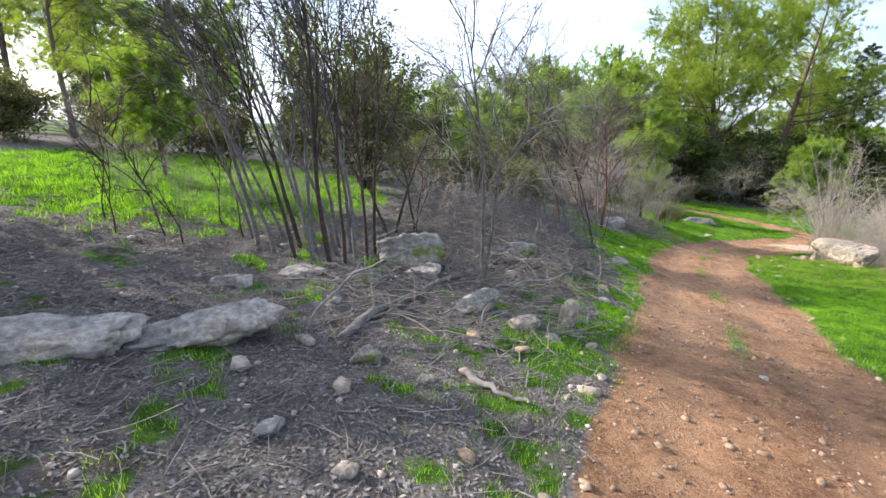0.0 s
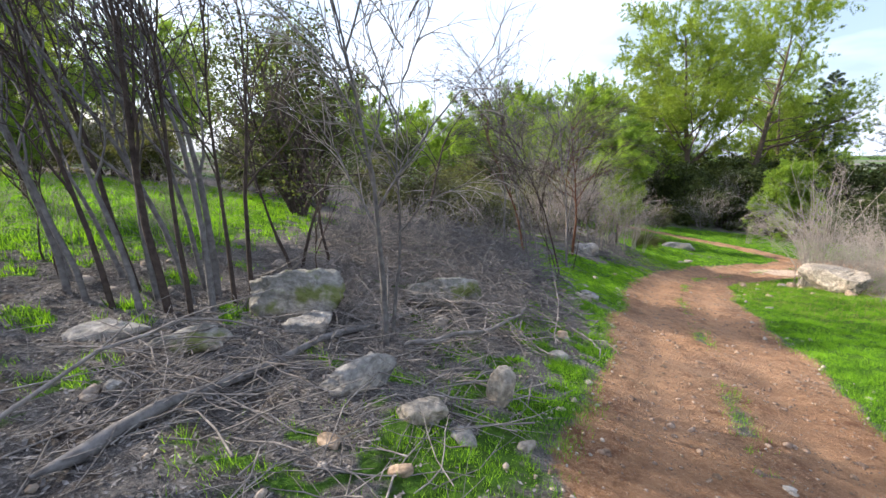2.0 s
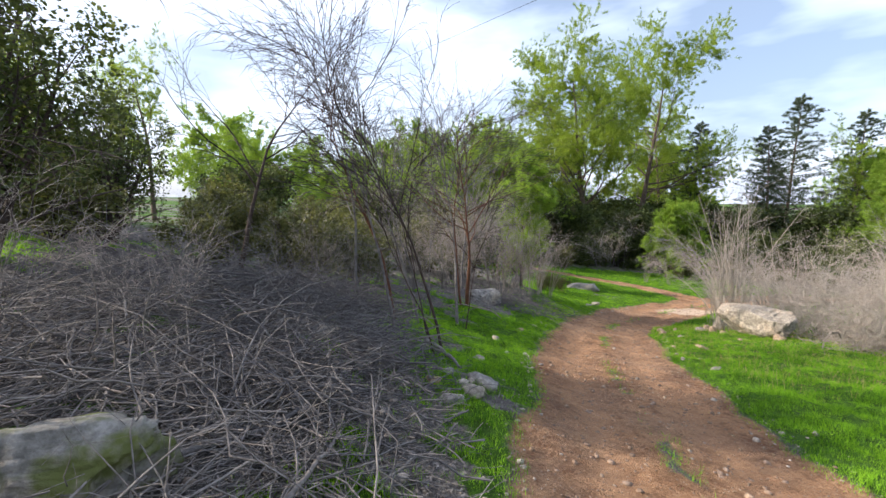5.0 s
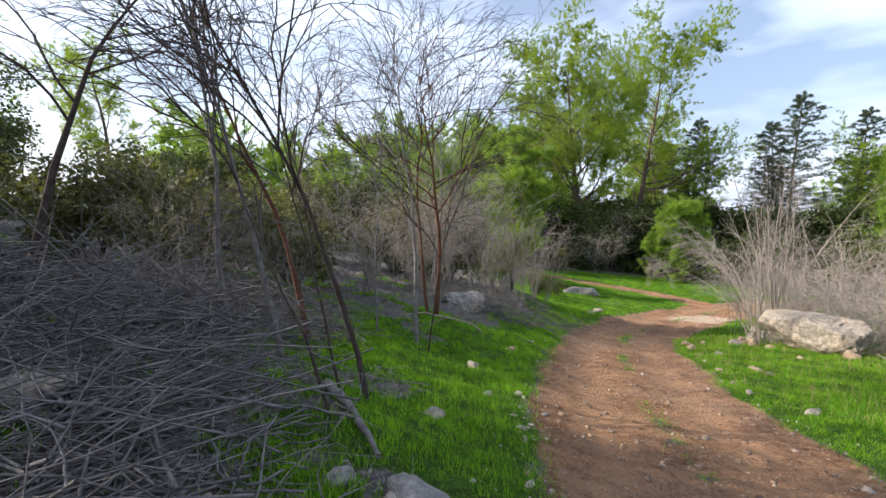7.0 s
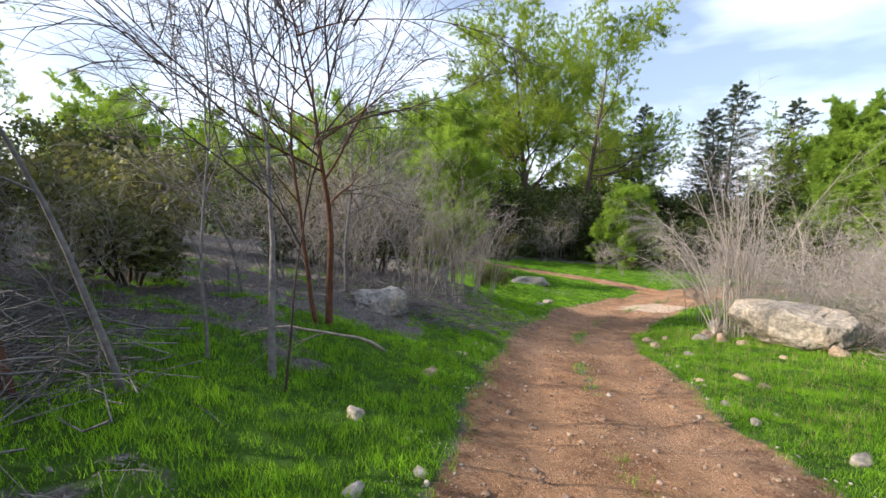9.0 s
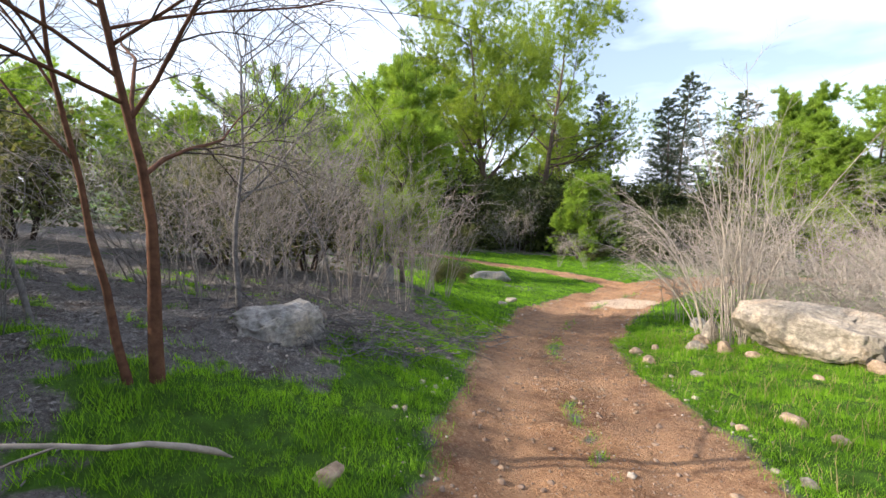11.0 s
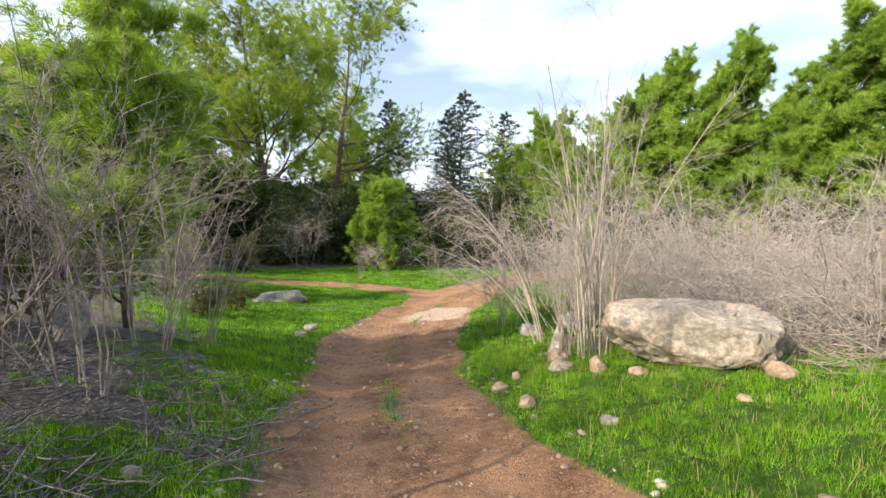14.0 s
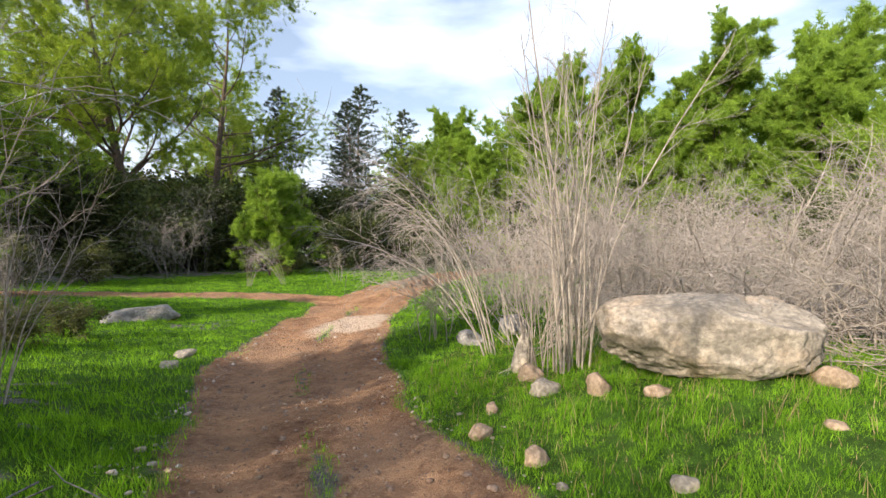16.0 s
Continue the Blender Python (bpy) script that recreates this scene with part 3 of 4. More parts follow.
for k, (x, y, tall, lx) in enumerate([(-1.62, 6.85, 2.9, -0.25), (-1.5, 6.9, 3.1, 0.35), (-1.2, 7.1, 2.6, 0.1)]):
    bare_tree("sapling", "thin dark sapling with forked bare branches", x, y, tall, 0.035, 90 + k, (lx, 0), DARK, 8, 0.08, None, 0.3, 6, 42)

# trees between the brush and the track, further down
bare_tree("bare_tree", "leafless dark tree with a wide crown of arching twigs", 0.05, 11.8, 4.3, 0.065, 101, (-0.05, 0), DARK, 11, 0.06, (-0.01, 0, 0), 0.35, 7, 44)
bare_tree("bare_tree", "leaning leafless tree with dark curved stem on grass", 3.1, 10.35, 4.6, 0.042, 131, (-0.22, 0.08), DARK, 11, 0.05, (-0.012, 0.0, 0), 0.36, 8, 34, "", 0.4, 0.6)
bare_tree("bare_tree", "leafless grey tree with windswept arching twigs", 2.45, 10.6, 4.4, 0.04, 103, (-0.06, 0.05), GREY, 12, 0.05, (-0.022, 0.0, 0), 0.38, 7, 34, "", 0.42, 0.65)
bare_tree("bare_tree", "leafless grey tree with windswept arching twigs", 2.0, 11.0, 4.2, 0.04, 104, (-0.1, 0.0), GREY, 11, 0.05, (-0.02, 0.0, 0), 0.35, 6, 36)
bare_tree("sapling", "thin dark leaning stem at the edge of the grass", 2.85, 9.6, 3.2, 0.02, 105, (-0.18, 0.08), DARK, 6, 0.07, (-0.03, 0, 0), 0.3, 5, 28, "", 0.35, 0.6)
bare_tree("sapling", "thin dark leaning stem at the edge of the grass", 2.9, 10.2, 3.2, 0.02, 132, (-0.16, 0.05), DARK, 6, 0.07, (-0.02, 0, 0), 0.3, 5, 28, "", 0.35, 0.6)
bare_tree("bare_tree", "leafless tree with reddish-brown trunk and a spreading crown", 4.42, 14.0, 4.0, 0.065, 107, (-0.02, 0.06), RED, 20, 0.05, (0.008, 0.006, 0), 0.34, 10, 54, "", 0.62)
bare_tree("bare_tree", "leafless tree with reddish-brown forked stem", 4.28, 13.95, 3.7, 0.04, 108, (-0.08, 0.04), RED, 9, 0.05, (-0.01, 0.0, 0), 0.36, 6, 36)
bare_tree("bare_tree", "pale grey leafless tree with a slightly bent trunk", 3.85, 12.55, 4.4, 0.045, 109, (0.04, 0.05), GREY, 13, 0.05, (-0.015, 0.0, 0), 0.38, 7, 36)
bare_tree("bare_tree", "pale grey leafless tree leaning over the brush", 3.0, 12.0, 3.6, 0.036, 110, (-0.22, 0.0), GREY, 9, 0.04, (-0.01, 0.0, 0.015), 0.35, 6, 36)
bare_tree("bare_tree", "leafless tree with dark red-brown trunk", 2.55, 11.75, 4.0, 0.05, 111, (-0.06, 0.0), RED, 10, 0.04, (-0.02, 0.0, 0.01), 0.4, 6, 36)
bare_tree("bare_tree", "grey leafless tree with a dense dome of arching twigs", 4.9, 16.4, 4.1, 0.05, 121, (0.02, 0.0), GREY, 18, 0.05, None, 0.3, 9, 52, "", 0.6)
bare_tree("bare_tree", "grey leafless tree with a dense dome of arching twigs", 6.3, 18.3, 4.0, 0.05, 122, (-0.02, 0.0), ASH, 16, 0.05, None, 0.3, 8, 48, "", 0.55)
bare_tree("bare_tree", "grey leafless tree on the bank", 3.4, 15.2, 3.6, 0.036, 123, (-0.05, 0.0), ASH, 11, 0.05, None, 0.3, 8, 46, "", 0.5)
bare_tree("sapling", "thin dark sapling in the grass", 3.95, 12.3, 3.0, 0.016, 112, (0.0, 0.02), DARK, 6, 0.05, None, 0.35, 4, 30)
bare_tree("sapling", "thin grey sapling in the grass", 3.35, 12.75, 3.4, 0.022, 113, (0.02, 0.02), GREY, 6, 0.05, None, 0.35, 4, 30)

# grey scrub on the left bank
S1 = bare_shrub("bare_shrub", "dense grey leafless shrub with fine tangled twigs", 5.6, 17.2, 2.9, 2.2, 14, 201, (M_BARK_GREY, M_TWIG_ASH), -0.05, 10, 6, 0.0085, "grey scrub on the bank", 38, 0.45, 0.11)
S2 = bare_shrub("bare_shrub", "dense grey leafless shrub with fine tangled twigs", 6.9, 18.9, 3.2, 2.4, 14, 202, (M_BARK_GREY, M_TWIG_ASH), -0.05, 10, 7, 0.0085, "grey scrub on the bank", 38, 0.45, 0.11)
S3 = bare_shrub("bare_shrub", "dry beige leafless shrub with upright stems", 8.3, 19.1, 2.3, 1.2, 9, 203, PALE, -0.02, 8, 6, 0.009, "dry scrub on the bank", 26, 0.32)
for k, (src, x, y, s) in enumerate([(S1, 4.6, 16.6, 0.75), (S2, 5.2, 19.0, 1.0), (S1, 3.9, 18.2, 0.9), (S2, 2.4, 16.6, 0.55), (S1, 7.6, 20.8, 1.0), (S3, 9.3, 20.3, 1.0), (S1, 10.6, 24.2, 0.5), (S3, 7.4, 17.9, 0.8), (S1, 3.2, 14.9, 0.5), (S2, 1.6, 14.2, 0.45), (S1, 0.2, 15.2, 0.5), (S2, -1.6, 15.4, 0.5), (S1, 6.3, 21.5, 1.2), (S2, 11.5, 27.0, 0.8), (S1, 12.6, 29.2, 0.8), (S3, 6.4, 17.1, 0.7), (S1, 5.0, 17.9, 0.8), (S1, -3.6, 5.7, 0.4), (S2, -4.4, 5.3, 0.36), (S1, -5.3, 5.9, 0.45), (S2, -2.6, 6.3, 0.45), (S1, -3.3, 6.7, 0.4), (S2, -0.9, 7.7, 0.5), (S1, 0.3, 8.4, 0.4), (S2, 24.2, 38.0, 1.4), (S1, 28.2, 39.5, 1.6), (S2, 31.0, 41.0, 1.5), (S1, 21.5, 36.0, 1.2), (S2, 1.0, 12.8, 0.5), (S1, 2.2, 13.6, 0.5)]):
    again(src, x, y, 67 * k + 20, s)
for k, (src, x, y, s) in enumerate([(S2, -13.4, 10.4, 0.6), (S1, -12.4, 11.2, 0.65), (S2, -11.6, 12.3, 0.6), (S1, -10.4, 12.9, 0.65), (S2, -9.4, 13.8, 0.6), (S1, -8.2, 14.6, 0.65), (S2, -14.2, 9.4, 0.6), (S1, -7.0, 15.2, 0.6)]):
    again(src, x, y, 41 * k, s)


def arching_shrub(name, label, x, y, reach, stems, seed, way):
    """Stems that rise steeply and bow over one way, with hanging sprays of fine twigs."""
    rng = np.random.RandomState(seed)
    top = thing(name, label, "bare shrub", "dry shrubs beside the track", at=(x, y, ground_at(x, y) - 0.04))
    spec = [
        dict(n=13, wander=0.035, sides=5, kids=12, start=0.5, angle=36, ratio=0.22, cone=0.1, thin=0.55, taper=0.3, least=0.004, pull=np.array((way[0] * 0.025, way[1] * 0.025, -0.115))),
        dict(n=6, up=-0.13, wander=0.1, sides=3, kids=8, start=0.1, angle=38, ratio=0.6, thin=0.65, least=0.003),
        dict(n=4, up=-0.1, wander=0.15, sides=3, taper=0.4),
    ]
    for _ in range(stems):
        lv = [Geo(), Geo()]
        a = rng.normal(0, 0.1, 2)
        sprout(rng, lv, (a[0], a[1], 0), (way[0] * 0.2 + a[0] * 0.6, way[1] * 0.2 + a[1] * 0.6, 1), reach * rng.uniform(0.75, 1.05), 0.016 * rng.uniform(0.7, 1.3), spec)
        st = part("stem", lv[0], M_BARK_PALE, top)
        tagged(part("twig_spray", lv[1], M_TWIG_ASH, st), kind="stuff")
    return top


# the tall pale shrub and its neighbours behind the boulder
BIG = bare_shrub("bare_shrub", "tall pale leafless shrub with many upright straw-coloured stems", 13.35, 15.75, 5.0, 1.5, 15, 210, (M_BARK_PALE, M_TWIG_ASH), -0.005, 10, 7, 0.017, "", 34, 0.07, 0.055, 0.24)
bare_shrub("bare_shrub", "thin pale dry stems crowded round the tall shrub", 13.45, 16.0, 2.4, 2.2, 22, 214, (M_TWIG_DRY, M_TWIG_ASH), -0.02, 6, 4, 0.008, "", 30, 0.09, 0.07)
R1 = arching_shrub("bare_shrub", "pale dry shrub with stems arching over to the ground", 14.6, 17.3, 4.2, 7, 211, (-0.42, 0.8))
R2 = bare_shrub("bare_shrub", "dense beige dry shrub, rounded tangle of twigs", 15.6, 13.4, 3.1, 3.6, 30, 212, (M_BARK_PALE, M_TWIG_ASH), -0.1, 9, 7, 0.012, "dry shrubs beside the track", 46, 0.8, 0.13)
R3 = bare_shrub("bare_shrub", "grey-brown dry shrub, open branching", 14.3, 12.3, 2.2, 1.6, 8, 213, PALE, -0.04, 9, 8, 0.01, "dry shrubs beside the track", 36, 0.24, 0.1, 0.3)
for k, (src, x, y, s) in enumerate([(R2, 17.8, 12.0, 1.2), (R2, 19.6, 14.6, 1.25), (R2, 16.8, 15.6, 1.1), (R2, 14.9, 10.4, 0.95), (R2, 17.4, 9.2, 1.2), (R2, 15.9, 14.6, 0.95), (R2, 15.3, 16.7, 0.9), (R3, 13.9, 10.9, 0.9), (R2, 21.5, 11.2, 1.3), (R2, 20.4, 17.6, 1.1), (R2, 17.9, 17.2, 1.2), (R2, 22.0, 15.4, 1.4), (R2, 18.6, 19.2, 1.2), (R2, 14.9, 12.0, 0.8), (R2, 20.5, 7.8, 1.3), (R3, 12.9, 12.0, 0.6), (R3, 15.9, 18.9, 1.0), (R2, 24.0, 14.5, 1.3), (R3, 14.6, 14.9, 1.0), (R2, 16.0, 7.0, 1.1)]):
    again(src, x, y, 83 * k + 10, s)
again(R1, 22.9, 30.3, 40, 0.62)
again(R1, 21.6, 31.0, 140, 0.55)
again(R3, 24.8, 28.6, 10, 0.8)

# ---- brush pile and dead wood ----


def brush(name, label, cx, cy, rx, ry, tall, count, seed, material=M_STICK, length=(0.6, 2.0)):
    """A heap of dead branches, lying at all angles."""
    rng = np.random.RandomState(seed)
    g = Geo()
    for _ in range(count):
        a, r = rng.uniform(0, 6.283), math.sqrt(rng.uniform(0, 1))
        x, y = cx + rx * r * math.cos(a), cy + ry * r * math.sin(a)
        z = ground_at(x, y) + tall * (1 - r**1.5) * rng.uniform(0, 1) ** 0.8 + 0.03
        yaw = rng.uniform(0, 6.283)
        ln = rng.uniform(*length)
        d = (math.cos(yaw), math.sin(yaw), rng.normal(0.02, 0.16))
        pts, rad = shoot(rng, (x - d[0] * ln / 2, y - d[1] * ln / 2, z), d, ln, rng.uniform(0.003, 0.009), 6, -0.01, rng.choice((0.14, 0.3)), 0.3)
        pts[:, 2] = np.maximum(pts[:, 2], near_height(pts[:, 0], pts[:, 1]) + 0.012)
        g.tube(pts, rad, 4)
        for _ in range(2):
            i = rng.randint(1, 5)
            q, rr = shoot(rng, pts[i], d + rng.normal(0, 0.5, 3), ln * rng.uniform(0.2, 0.5), rad[i] * 0.6, 4, -0.02, 0.15)
            g.tube(q, rr, 3)
    return tagged(part(name, g, material), label, "brush pile", kind="stuff")


brush("brush_pile", "heap of grey dead branches and cut brush", 0.3, 9.5, 2.1, 2.4, 0.42, 1500, 301, M_TWIG_GREY, (0.4, 1.4))
brush("brush_pile", "heap of grey dead branches and cut brush", 1.4, 12.0, 1.5, 1.5, 0.45, 800, 302, M_TWIG_GREY, (0.4, 1.3))
brush("brush_pile", "low scatter of dead branches among rocks", 0.1, 6.5, 1.7, 1.7, 0.28, 850, 303, M_STICK, (0.3, 1.2))
brush("brush_pile", "low scatter of dead branches among rocks", -0.4, 4.0, 1.6, 1.3, 0.1, 200, 304, M_STICK, (0.4, 1.3))
brush("brush_pile", "larger bleached branches thrown on the brush heap", 0.5, 9.6, 2.0, 2.2, 0.5, 90, 307, M_STICK, (1.2, 2.4))
brush("brush_pile", "low scatter of dead twigs beside the verge", 1.7, 8.4, 1.1, 1.9, 0.16, 650, 309, M_TWIG_GREY, (0.25, 0.9))
brush("brush_pile", "dead twigs and bark over the rocky bank", 5.9, 15.9, 1.2, 0.9, 0.16, 330, 308, M_TWIG_GREY, (0.25, 0.9))
brush("brush_pile", "dead stems under the dry shrubs", 14.2, 12.4, 1.5, 1.6, 0.35, 260, 305, M_TWIG_DRY, (0.5, 1.6))
brush("brush_pile", "dead twigs on the bank below the scrub", 6.6, 17.4, 2.2, 1.6, 0.3, 320, 306, M_TWIG_GREY, (0.4, 1.3))


def dead_branch(label, pts2, radius, seed, lift=0.05, material=M_STICK, twigs=5, arch=0.0):
    """A fallen branch that follows the ground from point to point."""
    rng = np.random.RandomState(seed)
    line = smooth_line(pts2, 5)
    n = len(line)
    z = near_height(line[:, 0], line[:, 1]) + lift + arch * np.sin(np.linspace(0, math.pi, n))
    pts = np.stack([line[:, 0], line[:, 1], z], 1) + rng.normal(0, 0.012, (n, 3))
    g, tw = Geo(), Geo()
    rad = radius * np.linspace(1, 0.35, n) * rng.uniform(0.88, 1.12, n)
    rad[0] *= 0.2
    g.tube(pts, rad, 8)
    ob = tagged(part("dead_branch", g, material, smooth=True), label, "branch")
    for _ in range(twigs):
        i = rng.randint(n // 3, n - 1)
        d = unit(pts[i + 1] - pts[i]) + rng.normal(0, 0.45, 3) + (0, 0, 0.25)
        q, rr = shoot(rng, pts[i], d, rng.uniform(0.3, 0.9), rad[i] * 0.5, 6, -0.04, 0.12)
        q[:, 2] = np.maximum(q[:, 2], near_height(q[:, 0], q[:, 1]) + 0.01)
        tw.tube(q, rr, 4)
    if twigs:
        tagged(part("twig_spray", tw, material, ob), kind="stuff")
    return ob


dead_branch("thick grey fallen branch lying among rocks", [(-1.35, 2.6), (-1.0, 3.7), (-0.5, 4.8), (0.1, 5.75), (0.8, 6.6), (1.5, 7.5)], 0.044, 311, 0.05, M_BARK_GREY, 9)
dead_branch("thin forked dead branch reaching into the grass", [(0.1, 4.7), (0.7, 5.15), (1.25, 5.7), (1.6, 6.6), (1.75, 7.2)], 0.028, 312, 0.06, M_STICK, 8, 0.12)
dead_branch("short dry stick lying on mossy ground", [(-0.35, 2.3), (-0.1, 2.1), (0.15, 1.95)], 0.035, 313, 0.03, M_STICK, 0)
dead_branch("weathered dead branch at the edge of the grass", [(2.8, 10.1), (2.95, 9.7), (3.1, 9.25)], 0.04, 314, 0.04, M_BARK_GREY, 1)
dead_branch("pale dead stick arching over the bank", [(4.9, 12.9), (4.3, 12.7), (3.6, 12.9)], 0.016, 315, 0.2, M_TWIG_DRY, 4, 0.2)
dead_branch("curved dead stick on the verge", [(2.25, 6.6), (2.4, 6.2), (2.35, 5.7)], 0.02, 316, 0.02, M_STICK, 1)
dead_branch("bent dead sapling leaning against the brush", [(-1.6, 2.5), (-1.1, 3.4), (-0.8, 4.2)], 0.014, 317, 0.15, M_STICK, 6, 0.4)
dead_branch("bare dry stem bending over the grass beside the boulder", [(13.2, 12.4), (12.4, 12.0), (11.7, 11.7)], 0.02, 318, 0.12, M_TWIG_DRY, 6, 0.35)

# ---- rocks ----
rock("boulder", 12.84, 14.36, (0.95, 2.0, 0.78), 408, M_ROCK_WARM, "large long cream limestone boulder resting on the grass verge", 9, -0.03, 6, (-4, 0), 6, 0.075, category="boulder", box=0.56, keep=0.86)
STONES = "pale limestone stone lying in the grass"
upright = rock("standing_stone", 13.6, 16.4, (0.42, 0.5, 0.66), 402, M_ROCK_WARM, "upright pointed pale stone beside the tall shrub", 20, 0.2, 4, (0, 8), 8, 0.09, category="stone")
for v in upright.data.vertices:
    v.co.x, v.co.y = v.co.x * (0.62 - v.co.z * 1.1), v.co.y * (0.62 - v.co.z * 1.1)
for k, (x, y, sx, sy, sz, m) in enumerate([(12.95, 16.15, 0.3, 0.34, 0.26, 1), (12.45, 15.85, 0.3, 0.4, 0.22, 0), (12.35, 15.3, 0.26, 0.28, 0.3, 1), (12.2, 14.75, 0.24, 0.2, 0.16, 1), (11.3, 16.2, 0.22, 0.2, 0.18, 1), (11.9, 16.3, 0.16, 0.14, 0.15, 1), (10.9, 15.6, 0.18, 0.2, 0.2, 1), (9.85, 13.0, 0.26, 0.2, 0.15, 1), (10.7, 14.6, 0.2, 0.16, 0.13, 0), (9.55, 12.5, 0.16, 0.14, 0.1, 1), (12.5, 13.35, 0.3, 0.3, 0.26, 1), (8.25, 11.67, 0.14, 0.1, 0.09, 0), (8.6, 12.25, 0.12, 0.1, 0.08, 0), (9.2, 13.1, 0.12, 0.12, 0.08, 1), (8.2, 10.8, 0.3, 0.14, 0.1, 0), (11.6, 13.6, 0.16, 0.12, 0.1, 1)]):
    rock("stone", x, y, (sx, sy, sz), 420 + k, (M_ROCK_WARM, M_STONE_TAN)[m], STONES, 40 * k, 0.34, 3, (0, 0), 12, 0.12, "stones on the grassy verge", "stone")
rock("rock", -2.3, 2.25, (1.2, 0.6, 0.34), 440, M_ROCK, "flat grey limestone ledge half sunk in leaf litter", 34, 0.46, 5, (0, 0), 14, 0.15, box=0.75)
rock("rock", -3.1, 1.75, (1.2, 0.6, 0.34), 454, M_ROCK, "flat grey limestone ledge half sunk in leaf litter", 26, 0.46, 5, (0, 0), 14, 0.15, box=0.75)
rock("rock", -0.17, 3.92, (0.68, 0.46, 0.36), 441, M_ROCK, "pale grey limestone rock in leaf litter", 25, 0.34, 4, (0, -10), 12, 0.1, keep=0.55)
rock("rock", -1.05, 5.35, (1.05, 0.65, 0.6), 442, M_ROCK_MOSS, "large rough grey rock with patches of moss", 10, 0.26, 5, (0, 6), 14, 0.13, box=0.6)
rock("rock", 0.55, 6.4, (1.1, 0.5, 0.46), 443, M_ROCK_MOSS, "long flat-topped rock with green moss on its side", 14, 0.1, 5, (0, 4), 14, 0.12, box=0.55)
rock("rock", -2.68, 3.52, (0.5, 0.3, 0.2), 444, M_ROCK, "flat grey stone lying in leaf litter", 30, 0.35, 4, (0, 0), 12, 0.1, keep=0.5)
rock("rock", -1.58, 4.2, (0.68, 0.4, 0.24), 445, M_ROCK_MOSS, "low mossy stone in leaf litter", 30, 0.35, 4, (0, 0), 12, 0.1, keep=0.5)
rock("rock", -0.8, 4.93, (0.55, 0.36, 0.26), 446, M_ROCK, "pale grey stone beside the fallen branch", 25, 0.35, 4, (0, 0), 12, 0.1, keep=0.5)
rock("rock", -1.08, 2.35, (0.26, 0.2, 0.2), 447, M_ROCK_MOSS, "small stone covered in yellow moss", 15, 0.3, 4, (0, 0), 12, 0.1, keep=0.5)
rock("rock", -2.2, 4.2, (0.6, 0.4, 0.16), 448, M_ROCK, "flat grey stone among the saplings", 40, 0.45, 4, (0, 0), 12, 0.1, keep=0.5)
rock("rock", 0.35, 3.6, (0.36, 0.26, 0.2), 449, M_ROCK_WARM, "cream stone at the edge of the grass", 0, 0.3, 4)
rock("stone", 0.95, 4.1, (0.2, 0.22, 0.4), 450, M_ROCK_WARM, "small upright pale stone in the grass", 30, 0.25, 4, (0, 12), category="stone")
for k, (x, y, s) in enumerate([(1.76, 5.4, 0.26), (2.0, 6.13, 0.26), (3.05, 8.5, 0.34), (2.75, 8.2, 0.28), (5.35, 13.05, 0.24), (4.45, 11.95, 0.22), (3.26, 8.87, 0.42), (2.64, 8.58, 0.2), (1.56, 9.2, 0.4), (0.62, 3.45, 0.24), (0.25, 3.0, 0.16), (1.05, 3.5, 0.16), (0.9, 2.7, 0.12), (-0.2, 3.2, 0.18), (-0.6, 2.1, 0.22), (-1.6, 3.4, 0.16), (-0.3, 1.3, 0.2), (-0.9, 1.0, 0.24), (-1.4, 1.3, 0.3), (0.35, 1.25, 0.16), (3.6, 10.2, 0.22), (4.3, 11.0, 0.16), (6.9, 15.6, 0.2), (7.3, 16.4, 0.16), (2.9, 9.0, 0.2), (1.4, 5.9, 0.16), (0.55, 5.1, 0.2)]):
    s *= 0.5 if y < 2.6 else 0.78
    rock("stone", x, y, (s * 1.2, s * 0.85, s * 0.62), 460 + k, (M_ROCK, M_STONE_TAN, M_ROCK_WARM)[k % 3], "pale limestone stone beside the track", 53 * k, 0.36, 3, (0, 0), 12, 0.12, "loose stones on the left verge", "stone")
rock("rock", 5.25, 15.45, (1.0, 0.7, 0.55), 490, M_ROCK, "large pale grey rock on the bank under scrub", 25, 0.36, 5, (0, 0), 12, 0.13, box=0.7)
rock("rock", 7.6, 19.3, (0.36, 0.3, 0.62), 493, M_ROCK, "upright grey stone on the bank", 10, 0.2, 4, (6, 12), 10, 0.1, keep=0.5)
rock("rock", 14.75, 27.1, (2.0, 0.7, 0.6), 494, M_ROCK, "long low grey rock on the far verge", -10, 0.35, 4)
rock("rock", 16.4, 17.4, (0.8, 0.6, 0.45), 495, M_ROCK, "grey rock behind the shrubs", 30, 0.25, 4)
rock("rock", 15.6, 18.0, (0.7, 0.45, 0.35), 496, M_ROCK, "grey rock behind the shrubs", 60, 0.25, 4)
rock("rock", 19.5, 9.5, (1.6, 0.9, 0.8), 497, M_ROCK_WARM, "pale rock among the dry shrubs", 10, 0.25, 4)
rock("stone", 13.0, 22.9, (0.5, 0.35, 0.16), 498, M_ROCK_WARM, "flat pinkish stone in the grass", 10, 0.35, 3, category="stone")
rock("stone", 12.4, 22.4, (0.45, 0.3, 0.16), 499, M_ROCK_WARM, "flat pinkish stone in the grass", 50, 0.35, 3, category="stone")

# ---- pines, spruces, evergreen scrub ----


